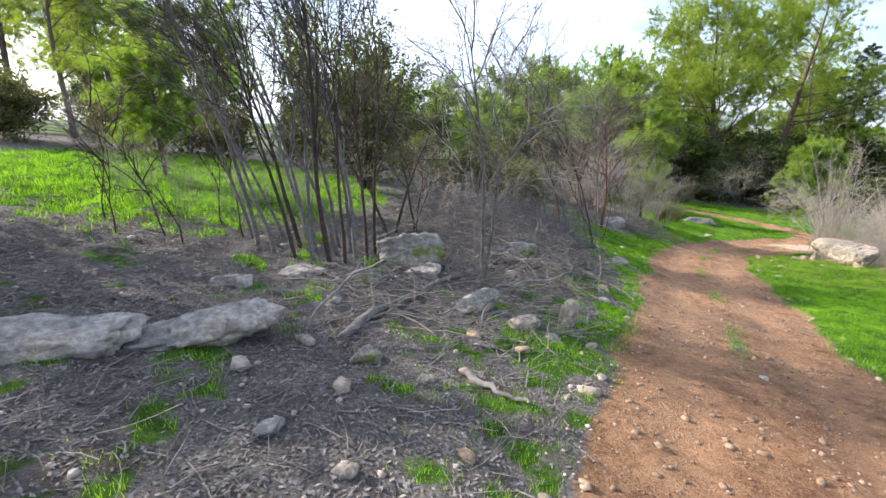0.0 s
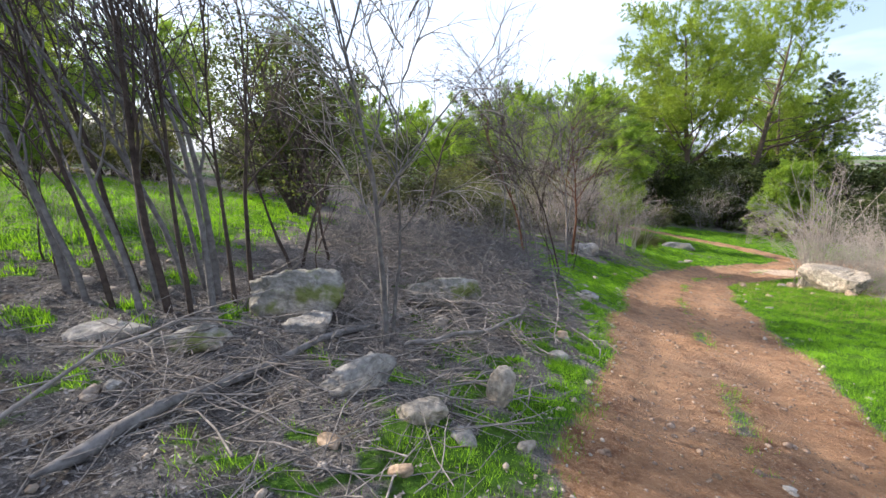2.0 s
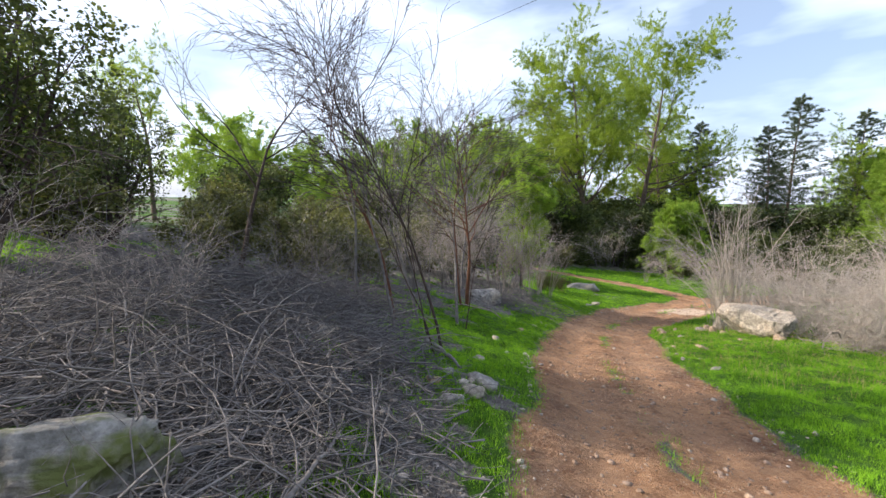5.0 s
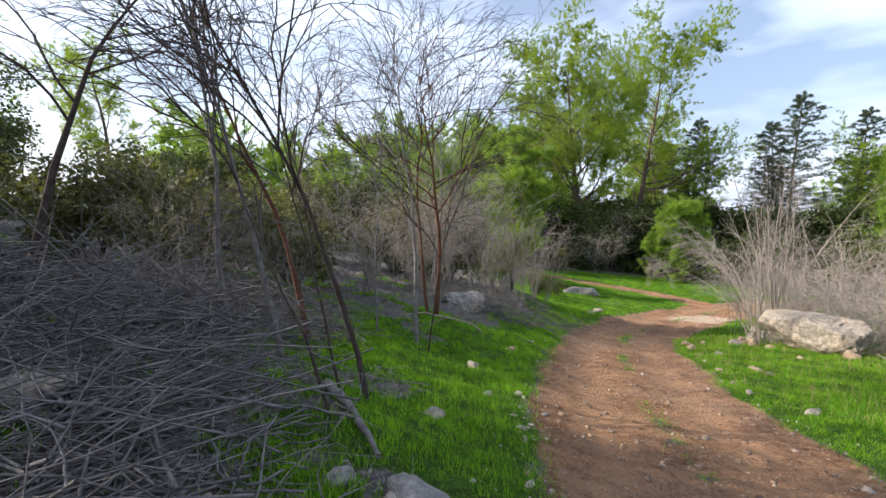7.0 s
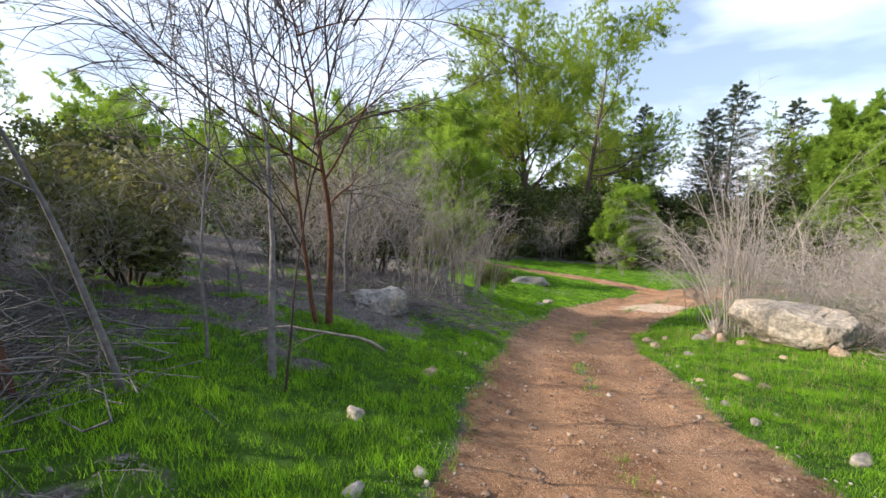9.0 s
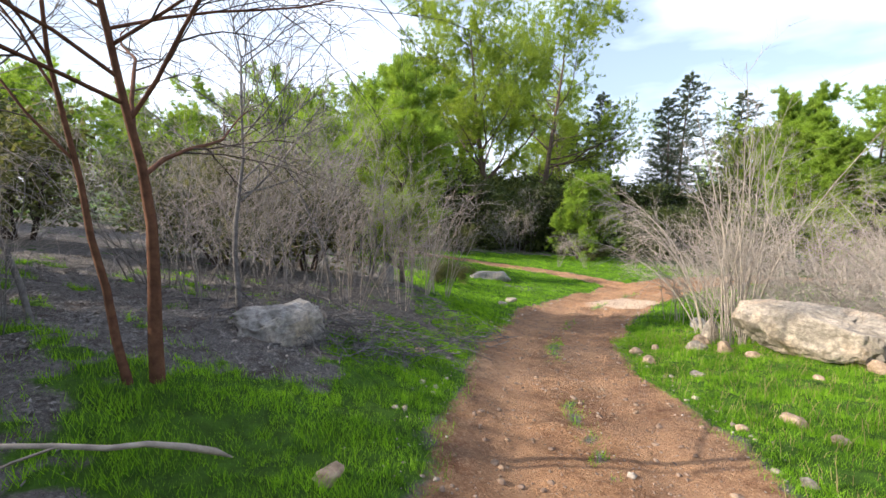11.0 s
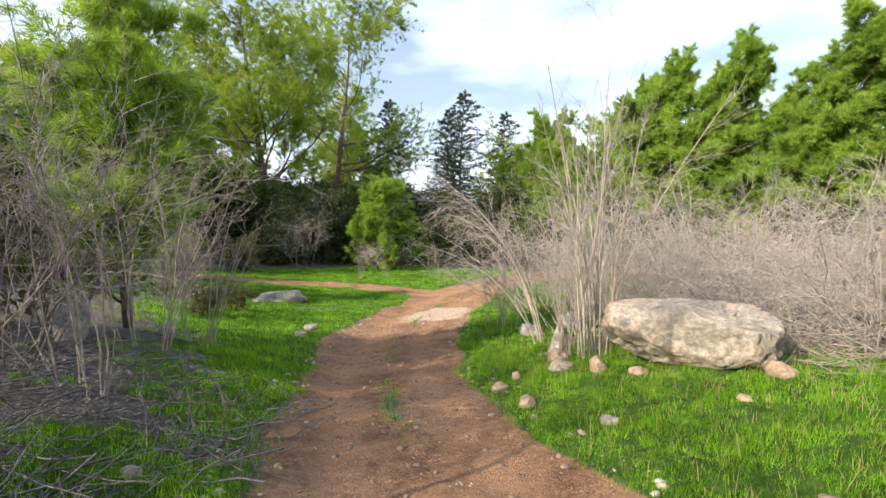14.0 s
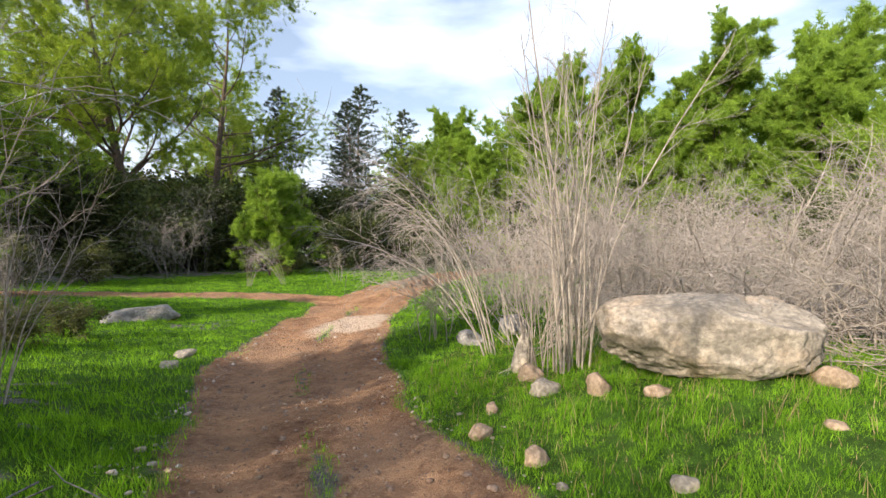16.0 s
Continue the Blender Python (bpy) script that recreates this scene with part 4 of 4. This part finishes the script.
def conifer_leafage(rng, tips, per, count, length, width, spread=0.7, lift=0.25):
    cs, ds = [], []
    for pts in tips:
        for _ in range(per):
            f = rng.uniform(0.15, 1.0) * (len(pts) - 1)
            i = min(int(f), len(pts) - 2)
            cs.append(pts[i] + (pts[i + 1] - pts[i]) * (f - i))
            ds.append(unit(pts[-1] - pts[0]) + (0, 0, lift))
    g = Geo()
    needles(rng, g, np.array(cs), np.array(ds), count, length, width, spread)
    return g


def pine(name, label, x, y, tall, seed, wide=0.32, start=0.3, kids=22, material=M_NEEDLE, per=5, tuft=9, length=0.2, width=0.014, radius=None, lean=(0, 0), limb=62, bare=0.25, twig=9, split=True, cone=0.4, fine=6):
    """An open-crowned pine: trunk, limbs, twigs and tufts of needles at their ends."""
    rng = np.random.RandomState(seed)
    top = thing(name, label, "pine tree", at=(x, y, ground_at(x, y) - 0.1))
    lv, tips, limbs = [Geo(), Geo(), Geo()], [], []
    spec = [
        dict(n=12, up=0.03, wander=0.025, sides=9 if split else 6, kids=kids, start=start, angle=limb, ratio=wide, cone=cone, thin=0.42, taper=0.12, least=0.02),
        dict(n=9, up=0.03, wander=0.11, sides=6 if split else 4, kids=twig, start=bare, angle=52, ratio=0.5, cone=0.25, thin=0.5, taper=0.2, least=0.01),
        dict(n=6, up=0.03, wander=0.14, sides=4 if split else 3, kids=fine, start=0.2, angle=50, ratio=0.55, thin=0.6, least=0.006),
        dict(n=4, up=0.05, wander=0.16, sides=0, taper=0.5),
    ]
    sprout(rng, lv, (0, 0, 0), (lean[0], lean[1], 1), tall, radius or tall * 0.016, spec, 0, tips, limbs if split else None)
    part("trunk", lv[0], M_PINE_BARK, top, smooth=True)
    if split:
        put_limbs(limbs, top, (M_PINE_BARK, M_PINE_BARK))
    else:
        tagged(part("branchwork", lv[1], M_PINE_BARK, top), kind="stuff")
        tagged(part("twig_spray", lv[2], M_PINE_BARK, top), kind="stuff")
    part("crown", conifer_leafage(rng, tips, per, tuft, length, width), material, top)
    return top


def spruce(name, label, x, y, tall, seed, material=M_NEEDLE_DARK):
    """A narrow conifer with tiers of level, slightly drooping boughs."""
    rng = np.random.RandomState(seed)
    top = thing(name, label, "conifer tree", at=(x, y, ground_at(x, y) - 0.1))
    trunk, boughs, tips = Geo(), Geo(), []
    pts, rad = shoot(rng, (0, 0, 0), (0, 0, 1), tall, tall * 0.013, 14, 0.02, 0.012, 0.06)
    trunk.tube(pts, rad, 8)
    for k in range(165):
        f = 0.04 + 0.94 * k / 165
        i = min(int(f * 13), 12)
        q = pts[i] + (pts[i + 1] - pts[i]) * (f * 13 - i)
        a = k * 2.399 + rng.uniform(-0.4, 0.4)
        ln = tall * 0.31 * (1 - f) ** 0.75 * rng.uniform(0.45, 1.25) + 0.3
        b, r = shoot(rng, q, (math.cos(a), math.sin(a), rng.uniform(0.1, 0.6)), ln, 0.03 * (1 - f) + 0.008, 8, -0.03, 0.05)
        boughs.tube(b, r, 4)
        tips.append(b)
        for j in range(6):
            w = rng.randint(1, 7)
            s, rr = shoot(rng, b[w], unit(b[w + 1] - b[w]) + rng.normal(0, 0.5, 3) * (1, 1, 0.35), ln * rng.uniform(0.2, 0.4), 0.008, 5, -0.03, 0.06)
            boughs.tube(s, rr, 3)
            tips.append(s)
    part("trunk", trunk, M_PINE_BARK, top, smooth=True)
    tagged(part("branchwork", boughs, M_PINE_BARK, top), kind="stuff")
    part("crown", conifer_leafage(rng, tips, 6, 8, 0.26, 0.016, 0.8, -0.25), material, top)
    return top


def evergreen_bush(name, label, x, y, tall, wide, seed, material, low=0.2, stems=7, size=0.055, per=16, category="evergreen bush", bare=3):
    """A broad-leaved bush: stems, twigs and a crown of small leaves with gaps."""
    rng = np.random.RandomState(seed)
    top = thing(name, label, category, at=(x, y, ground_at(x, y) - 0.05))
    fine, tips = Geo(), []
    spec = [
        dict(n=8, up=0.02, wander=0.1, sides=6, kids=9, start=low, angle=48, ratio=0.5, cone=0.3, thin=0.55, taper=0.2, least=0.008),
        dict(n=6, up=0.03, wander=0.14, sides=4, kids=7, start=0.15, angle=48, ratio=0.55, thin=0.55, least=0.004),
        dict(n=5, up=0.0, wander=0.18, sides=bare, kids=4, start=0.2, angle=46, ratio=0.6, thin=0.6, least=0.003),
        dict(n=3, up=0.0, wander=0.2, sides=0, taper=0.5),
    ]
    for k in range(stems):
        a = k * 2.399 + rng.uniform(-0.3, 0.3)
        o = wide / tall * 0.55 * rng.uniform(0.2, 1.2)
        wood = Geo()
        sprout(rng, [wood, fine], (0.1 * math.cos(a), 0.1 * math.sin(a), 0), (o * math.cos(a), o * math.sin(a), 1), tall * rng.uniform(0.7, 0.95), 0.015 * tall, spec, 0, tips)
        part("stem", wood, M_BARK_DARK, top, smooth=True)
    cs = np.concatenate([p[rng.randint(0, len(p), per)] + rng.normal(0, size * 0.9, (per, 3)) for p in tips])
    g = Geo()
    leaves(rng, g, cs, size)
    tagged(part("twig_spray", fine, M_TWIG_DARK, top), kind="stuff")
    part("crown", g, material, top)
    return top


OAK = evergreen_bush("evergreen_tree", "round dark-green evergreen tree with small glossy leaves", -2.8, 11.0, 4.1, 4.6, 501, M_LEAF_OAK, 0.12, 10, 0.07, 6, "evergreen tree")
SCRUB = evergreen_bush("scrub_bush", "dull olive-green scrub bush with dry twigs", 0.8, 13.8, 1.5, 2.6, 502, M_LEAF_SCRUB, 0.15, 6, 0.07, 4, "evergreen bush", 0)
THICK = evergreen_bush("evergreen_bush", "dense shaded evergreen undergrowth below the pines", 29.0, 38.0, 4.6, 5.5, 503, M_LEAF_OAK, 0.04, 6, 0.15, 9, "evergreen bush", 0)
for k, (src, x, y, s) in enumerate([(OAK, -3.6, 15.8, 0.85), (SCRUB, 6.4, 21.8, 1.7), (SCRUB, 4.6, 20.8, 1.5), (SCRUB, -0.6, 14.2, 1.0), (SCRUB, 2.0, 15.6, 1.1), (SCRUB, -3.8, 14.2, 1.0), (SCRUB, 1.0, 18.0, 1.2), (SCRUB, -2.0, 19.0, 1.3), (SCRUB, -7.5, 13.2, 1.0), (SCRUB, -9.5, 11.8, 1.1), (SCRUB, -6.0, 15.2, 1.1), (SCRUB, -12.5, 10.5, 1.2), (SCRUB, -5.5, 17.5, 1.4), (SCRUB, 1.2, 21.5, 1.5), (SCRUB, -10.0, 15.0, 1.4), (SCRUB, 12.4, 25.6, 0.5), (SCRUB, 11.2, 24.7, 0.55), (SCRUB, 17.5, 35.0, 1.1), (SCRUB, 14.0, 33.0, 1.1), (SCRUB, 26.2, 33.2, 1.0), (SCRUB, -13.0, 11.6, 1.1), (SCRUB, -11.0, 13.4, 1.1), (SCRUB, -8.8, 15.2, 1.1), (SCRUB, -14.6, 10.2, 1.1)]):
    again(src, x, y, 71 * k, s)
# the last four are an unseen hedge, added to shade the litter at the start
for k, (x, y, s) in enumerate([(25.5, 40.5, 1.3), (33.0, 42.0, 1.5), (21.5, 41.0, 1.3), (37.5, 39.0, 1.6), (41.5, 34.0, 1.6), (36.5, 29.0, 0.9), (34.0, 34.0, 1.0), (17.0, 42.0, 1.3), (29.5, 47.0, 1.7), (24.0, 49.0, 1.7), (19.0, 47.0, 1.5), (36.0, 50.0, 1.8), (44.5, 41.0, 1.5), (44.0, 26.0, 1.3), (41.0, 19.0, 1.0), (35.0, 13.0, 0.95), (12.0, 38.0, 1.0), (7.0, 34.0, 0.9), (3.0, 31.0, 0.9), (-3.0, 28.0, 0.9), (-8.5, 24.0, 0.85), (9.5, 30.5, 0.7), (46.0, 36.0, 1.3), (30.0, 44.0, 1.2), (24.0, 45.0, 1.1), (33.0, 7.0, 0.9), (31.0, 17.5, 0.75), (-22.0, 27.0, 0.8), (-27.0, 24.0, 0.8), (-16.0, 26.0, 0.7), (-31.0, 18.0, 0.9), (-10.8, 3.4, 0.95), (-9.8, 0.8, 0.9), (-11.5, -1.8, 1.0), (-8.8, -3.6, 0.8)]):
    again(THICK, x, y, 61 * k, s)

PINE_A = pine("pine_tree", "tall pine with an open, sunlit yellow-green crown", 31.2, 45.8, 19.0, 601, 0.5, 0.26, 28, M_NEEDLE, 5, 13, 0.24, 0.0125, 0.36, (0.03, 0.0), 66, 0.3, 11, True, 0.35, 12)
PINE_B = pine("pine_tree", "tall pine with an open, sunlit yellow-green crown", 23.6, 42.4, 17.0, 602, 0.5, 0.24, 28, M_NEEDLE, 5, 13, 0.24, 0.0125, 0.34, (-0.03, 0.0), 66, 0.28, 11, True, 0.35, 12)
PINE_C = pine("pine_tree", "dense bright-green pine with a rounded crown", 42.5, 17.2, 13.2, 603, 0.38, 0.08, 44, M_NEEDLE_BRIGHT, 6, 10, 0.28, 0.019, 0.3, (0, 0), 62, 0.12, 11, True, 0.5, 12)
PINE_Y = pine("young_pine", "young pine with long soft green needles", 8.7, 21.4, 5.1, 604, 0.34, 0.1, 30, M_NEEDLE_BRIGHT, 5, 13, 0.18, 0.006, 0.07, (0, 0), 48, 0.12, 9)
PINE_S = pine("young_pine", "small bushy bright-green pine", 25.2, 33.6, 4.6, 605, 0.5, 0.06, 18, M_NEEDLE_BRIGHT, 5, 10, 0.22, 0.014, 0.07, (0, 0), 52, 0.1, 7)
FAR_A = pine("pine_tree", "distant pine with an open green crown", 22.0, 51.0, 15.0, 606, 0.36, 0.3, 22, M_NEEDLE, 3, 8, 0.3, 0.02, 0.26, (0, 0), 54, 0.25, 8, False, 0.25, 8)
FAR_B = pine("pine_tree", "distant dense pine with a rounded green crown", 9.0, 45.0, 9.8, 607, 0.6, 0.2, 30, M_NEEDLE_BRIGHT, 4, 8, 0.28, 0.022, 0.2, (0, 0), 74, 0.2, 9, False, 0.5, 8)
for k, (src, x, y, s) in enumerate([(PINE_C, 46.5, 22.5, 1.1), (PINE_C, 48.7, 33.2, 1.0), (PINE_C, 41.0, 27.0, 0.62), (PINE_C, 39.5, 11.2, 0.95), (PINE_C, 38.7, 6.5, 0.88), (FAR_A, 39.0, 52.0, 1.15), (FAR_B, 14.0, 46.0, 1.05), (FAR_B, 4.0, 47.0, 0.9), (FAR_B, -1.5, 50.0, 0.82), (FAR_B, -8.0, 52.0, 0.85), (FAR_A, -16.0, 50.0, 0.85), (FAR_B, 18.5, 54.0, 1.3), (FAR_A, -24.0, 44.0, 0.8), (FAR_B, 56.0, 31.0, 1.4), (FAR_B, 48.0, 2.0, 1.4), (FAR_A, -18.0, 20.6, 0.6), (FAR_A, -15.8, 17.0, 0.5), (FAR_B, 9.0, 39.5, 0.68), (FAR_B, 1.0, 40.0, 0.6), (FAR_B, -5.0, 41.0, 0.6), (FAR_B, 15.0, 41.5, 0.85), (FAR_A, -26.0, 33.0, 0.95), (FAR_A, -31.0, 30.0, 0.95), (FAR_A, -36.0, 34.0, 1.0), (FAR_B, -20.0, 34.0, 0.9), (FAR_B, -38.0, 24.0, 1.0), (FAR_B, -34.0, 10.0, 0.8), (FAR_B, -30.0, 38.0, 1.1), (FAR_B, 62.0, 18.0, 1.5), (FAR_B, 28.0, 60.0, 1.3), (FAR_B, 46.0, 60.0, 1.4), (FAR_B, 66.0, 48.0, 1.4), (FAR_B, 10.0, 62.0, 1.2), (FAR_B, -14.0, 64.0, 1.2), (FAR_B, 60.0, -8.0, 1.3), (FAR_B, 30.0, -20.0, 1.2), (FAR_B, -4.0, -26.0, 1.2), (FAR_B, -30.0, -16.0, 0.9), (FAR_B, 70.0, 30.0, 1.3), (FAR_B, 33.0, 3.0, 0.9), (FAR_B, 47.0, 13.5, 1.0), (FAR_B, 45.5, 6.5, 0.95), (FAR_B, 52.0, 18.5, 1.05), (FAR_B, 41.0, 29.5, 0.75), (FAR_B, 53.0, 9.0, 1.1), (FAR_A, 55.0, 42.0, 0.9)]):
    again(src, x, y, 97 * k + 30, s)
again(PINE_S, 27.0, 34.0, 120, 1.05)
again(PINE_Y, -6.4, 8.2, 80, 0.56)
again(PINE_Y, 11.8, 28.8, 10, 0.7)

SPR = spruce("spruce_tree", "dark narrow spruce with tiered drooping boughs", 50.5, 46.3, 20.5, 611)
for k, (x, y, s) in enumerate([(58.0, 45.0, 0.95), (45.5, 44.0, 0.62), (40.0, 39.0, 0.7), (36.5, 44.5, 0.75)]):
    again(SPR, x, y, 120 * k, s)

# ---- overhead cable ----
cab = Geo()
cp = np.array([(22.83 - 0.41 * s, 9.95 + 0.91 * s, 12.33 + 0.03 * s) for s in range(-36, 90, 6)], float)
cab.tube(cp, np.full(len(cp), 0.012), 5)
tagged(part("overhead_cable", cab, M_CABLE), "thin black overhead cable against the sky", "cable")

# ---- loose cover ----


def scatter(rng, count, box, want):
    """Random spots inside a box, kept by a chance that want(x, y) gives."""
    x, y = rng.uniform(box[0], box[1], count), rng.uniform(box[2], box[3], count)
    keep = rng.uniform(0, 1, count) < want(x, y)
    return x[keep], y[keep]


def blades(name, label, seed, count, box, tall, width, material, want, fine=False):
    rng = np.random.RandomState(seed)
    x, y = scatter(rng, count, box, want)
    n = len(x)
    z = near_height(x, y) - 0.008
    h = tall * rng.uniform(0.35, 1.15, n) * np.clip(1 + 0.45 * waves(x, y, 31, 0.9) + 0.55 * waves(x, y, 32, 0.28), 0.3, 2.6)
    a = rng.uniform(0, 6.283, n)
    sx, sy = np.cos(a) * width, np.sin(a) * width
    b = rng.uniform(0, 6.283, n)
    lean = h * rng.uniform(0.1, 0.75, n)
    lx, ly = np.cos(b) * lean, np.sin(b) * lean
    v = np.stack([np.stack([x - sx, y - sy, z], 1), np.stack([x + sx, y + sy, z], 1), np.stack([x + lx * 0.4 + sx * 0.7, y + ly * 0.4 + sy * 0.7, z + h * 0.62], 1), np.stack([x + lx * 0.4 - sx * 0.7, y + ly * 0.4 - sy * 0.7, z + h * 0.62], 1), np.stack([x + lx, y + ly, z + h], 1)], 1).reshape(-1, 3)
    g = Geo()
    if fine:
        v = v.reshape(-1, 5, 3)[:, [0, 1, 4]].reshape(-1, 3)
        g.add(v, np.arange(len(v)).reshape(-1, 3))
        return tagged(part(name, g, material), label, "grass", kind="stuff")
    i = np.arange(n)[:, None] * 5
    g.add(v, i + np.array([[0, 1, 2, 3]]))
    g.f.append((i + np.array([[3, 2, 4]])))
    return tagged(part(name, g, material), label, "grass", kind="stuff")


def grassy(x, y):
    return np.clip(zones(x, y)[1] * 1.25 - 0.15, 0, 1)


blades("grass", "short lush green grass along the track", 701, 1000000, (1.0, 14.5, 3.0, 19.5), 0.065, 0.0028, M_GRASS, grassy, True)
blades("grass", "green grass on the far verges", 702, 240000, (9, 30, 17, 36), 0.1, 0.007, M_GRASS, grassy, True)
blades("grass", "sunlit green grass of the open field", 703, 160000, (-11, -1.5, 4, 16), 0.09, 0.006, M_GRASS, grassy, True)
blades("grass", "sparse low grass at the edge of the track", 704, 90000, (-3, 2.6, -1, 5.5), 0.055, 0.0028, M_GRASS, grassy, True)
blades("grass", "thin dry grass among the verge", 705, 30000, (8, 16, 9, 18), 0.16, 0.0025, M_GRASS_DRY, lambda x, y: grassy(x, y) * 0.25)


def litter(name, label, seed, count, box, want, size=0.017):
    rng = np.random.RandomState(seed)
    x, y = scatter(rng, count, box, want)
    g = Geo()
    c = np.stack([x, y, near_height(x, y) + 0.006], 1)
    n = len(c)
    a = rng.uniform(0, 6.283, n)
    d = np.stack([np.cos(a), np.sin(a), rng.normal(0, 0.3, n)], 1)
    s = np.stack([-np.sin(a), np.cos(a), rng.normal(0, 0.3, n)], 1)
    ln = size * rng.uniform(0.4, 1.5, (n, 1))
    v = np.stack([c - d * ln, c + s * ln * 0.4, c + d * ln, c - s * ln * 0.4], 1).reshape(-1, 3)
    g.add(v, np.arange(len(v)).reshape(-1, 4))
    return tagged(part(name, g, M_FLAKE), label, "leaf litter", kind="stuff")


def woody(x, y):
    road, grass, _, _ = zones(x, y)
    d, _ = offset_from(ROAD_LINE, x, y)
    return np.clip(1 - road * 1.6 - grass * 1.5, 0, 1) * (d < -1.2)


litter("leaf_litter", "grey-brown dead leaves and bark on the ground", 711, 150000, (-6, 4.5, -1, 12), woody)
litter("leaf_litter", "grey-brown dead leaves on the bank", 712, 60000, (2, 11, 11, 22), woody, 0.02)


def small_sticks(seed, count, box, want):
    rng = np.random.RandomState(seed)
    x, y = scatter(rng, count, box, want)
    g = Geo()
    for px, py, pz in zip(x, y, near_height(x, y)):
        a = rng.uniform(0, 6.283)
        pts, rad = shoot(rng, (px, py, pz + 0.015), (math.cos(a), math.sin(a), rng.normal(0.05, 0.1)), rng.uniform(0.08, 0.4), rng.uniform(0.002, 0.005), 4, 0.0, 0.12, 0.5)
        g.tube(pts, rad, 3)
    return tagged(part("small_twigs", g, M_STICK), "small dry twigs strewn over the leaf litter", "twigs", kind="stuff")


small_sticks(721, 14000, (-6, 5, -1, 12), woody)


def pebbles(name, label, seed, count, box, want, size, material):
    rng = np.random.RandomState(seed)
    x, y = scatter(rng, count, box, want)
    t = (1 + 5**0.5) / 2
    ico = np.array([(-1, t, 0), (1, t, 0), (-1, -t, 0), (1, -t, 0), (0, -1, t), (0, 1, t), (0, -1, -t), (0, 1, -t), (t, 0, -1), (t, 0, 1), (-t, 0, -1), (-t, 0, 1)]) / 1.9
    face = np.array([(0, 11, 5), (0, 5, 1), (0, 1, 7), (0, 7, 10), (0, 10, 11), (1, 5, 9), (5, 11, 4), (11, 10, 2), (10, 7, 6), (7, 1, 8), (3, 9, 4), (3, 4, 2), (3, 2, 6), (3, 6, 8), (3, 8, 9), (4, 9, 5), (2, 4, 11), (6, 2, 10), (8, 6, 7), (9, 8, 1)])
    n = len(x)
    s = size * rng.pareto(2.6, n).clip(0, 5)[:, None] * 0.5 + size * 0.35
    sh = rng.uniform(0.6, 1.3, (n, 1, 3)) * (1, 1, 0.62)
    jit = rng.uniform(0.75, 1.25, (n, 12, 1))
    a = rng.uniform(0, 6.283, n)
    rot = np.stack([np.stack([np.cos(a), -np.sin(a), 0 * a], 1), np.stack([np.sin(a), np.cos(a), 0 * a], 1), np.stack([0 * a, 0 * a, 0 * a + 1], 1)], 1)
    v = np.einsum("nij,nkj->nki", rot, ico[None] * sh * jit * s[:, None])
    v = v + np.stack([x, y, near_height(x, y) + s[:, 0] * 0.15], 1)[:, None]
    g = Geo()
    g.add(v.reshape(-1, 3), (np.arange(n)[:, None, None] * 12 + face[None]).reshape(-1, 3))
    return tagged(part(name, g, material), label, "pebbles", kind="stuff")


def track(x, y):
    return zones(x, y)[0] ** 2


def edges(x, y):
    d, _ = offset_from(ROAD_LINE, x, y)
    return np.exp(-(((np.abs(d) - 1.4) / 0.22) ** 2)) + 0.3 * np.exp(-(((d - 0.15) / 0.2) ** 2))


M_GRAVEL = stone("track_gravel", (0.15, 0.095, 0.068), (0.38, 0.28, 0.215))
pebbles("gravel", "small reddish gravel lying on the earth track", 731, 140000, (-1.5, 20, -1, 25), track, 0.013, M_GRAVEL)
pebbles("gravel", "pale gravel along the edges of the track", 732, 60000, (-1.5, 19, -1, 24), edges, 0.015, M_PEBBLE)
pebbles("pebbles", "pale stones scattered over the leaf litter", 733, 1600, (-5, 5, -1, 12), woody, 0.035, M_PEBBLE)
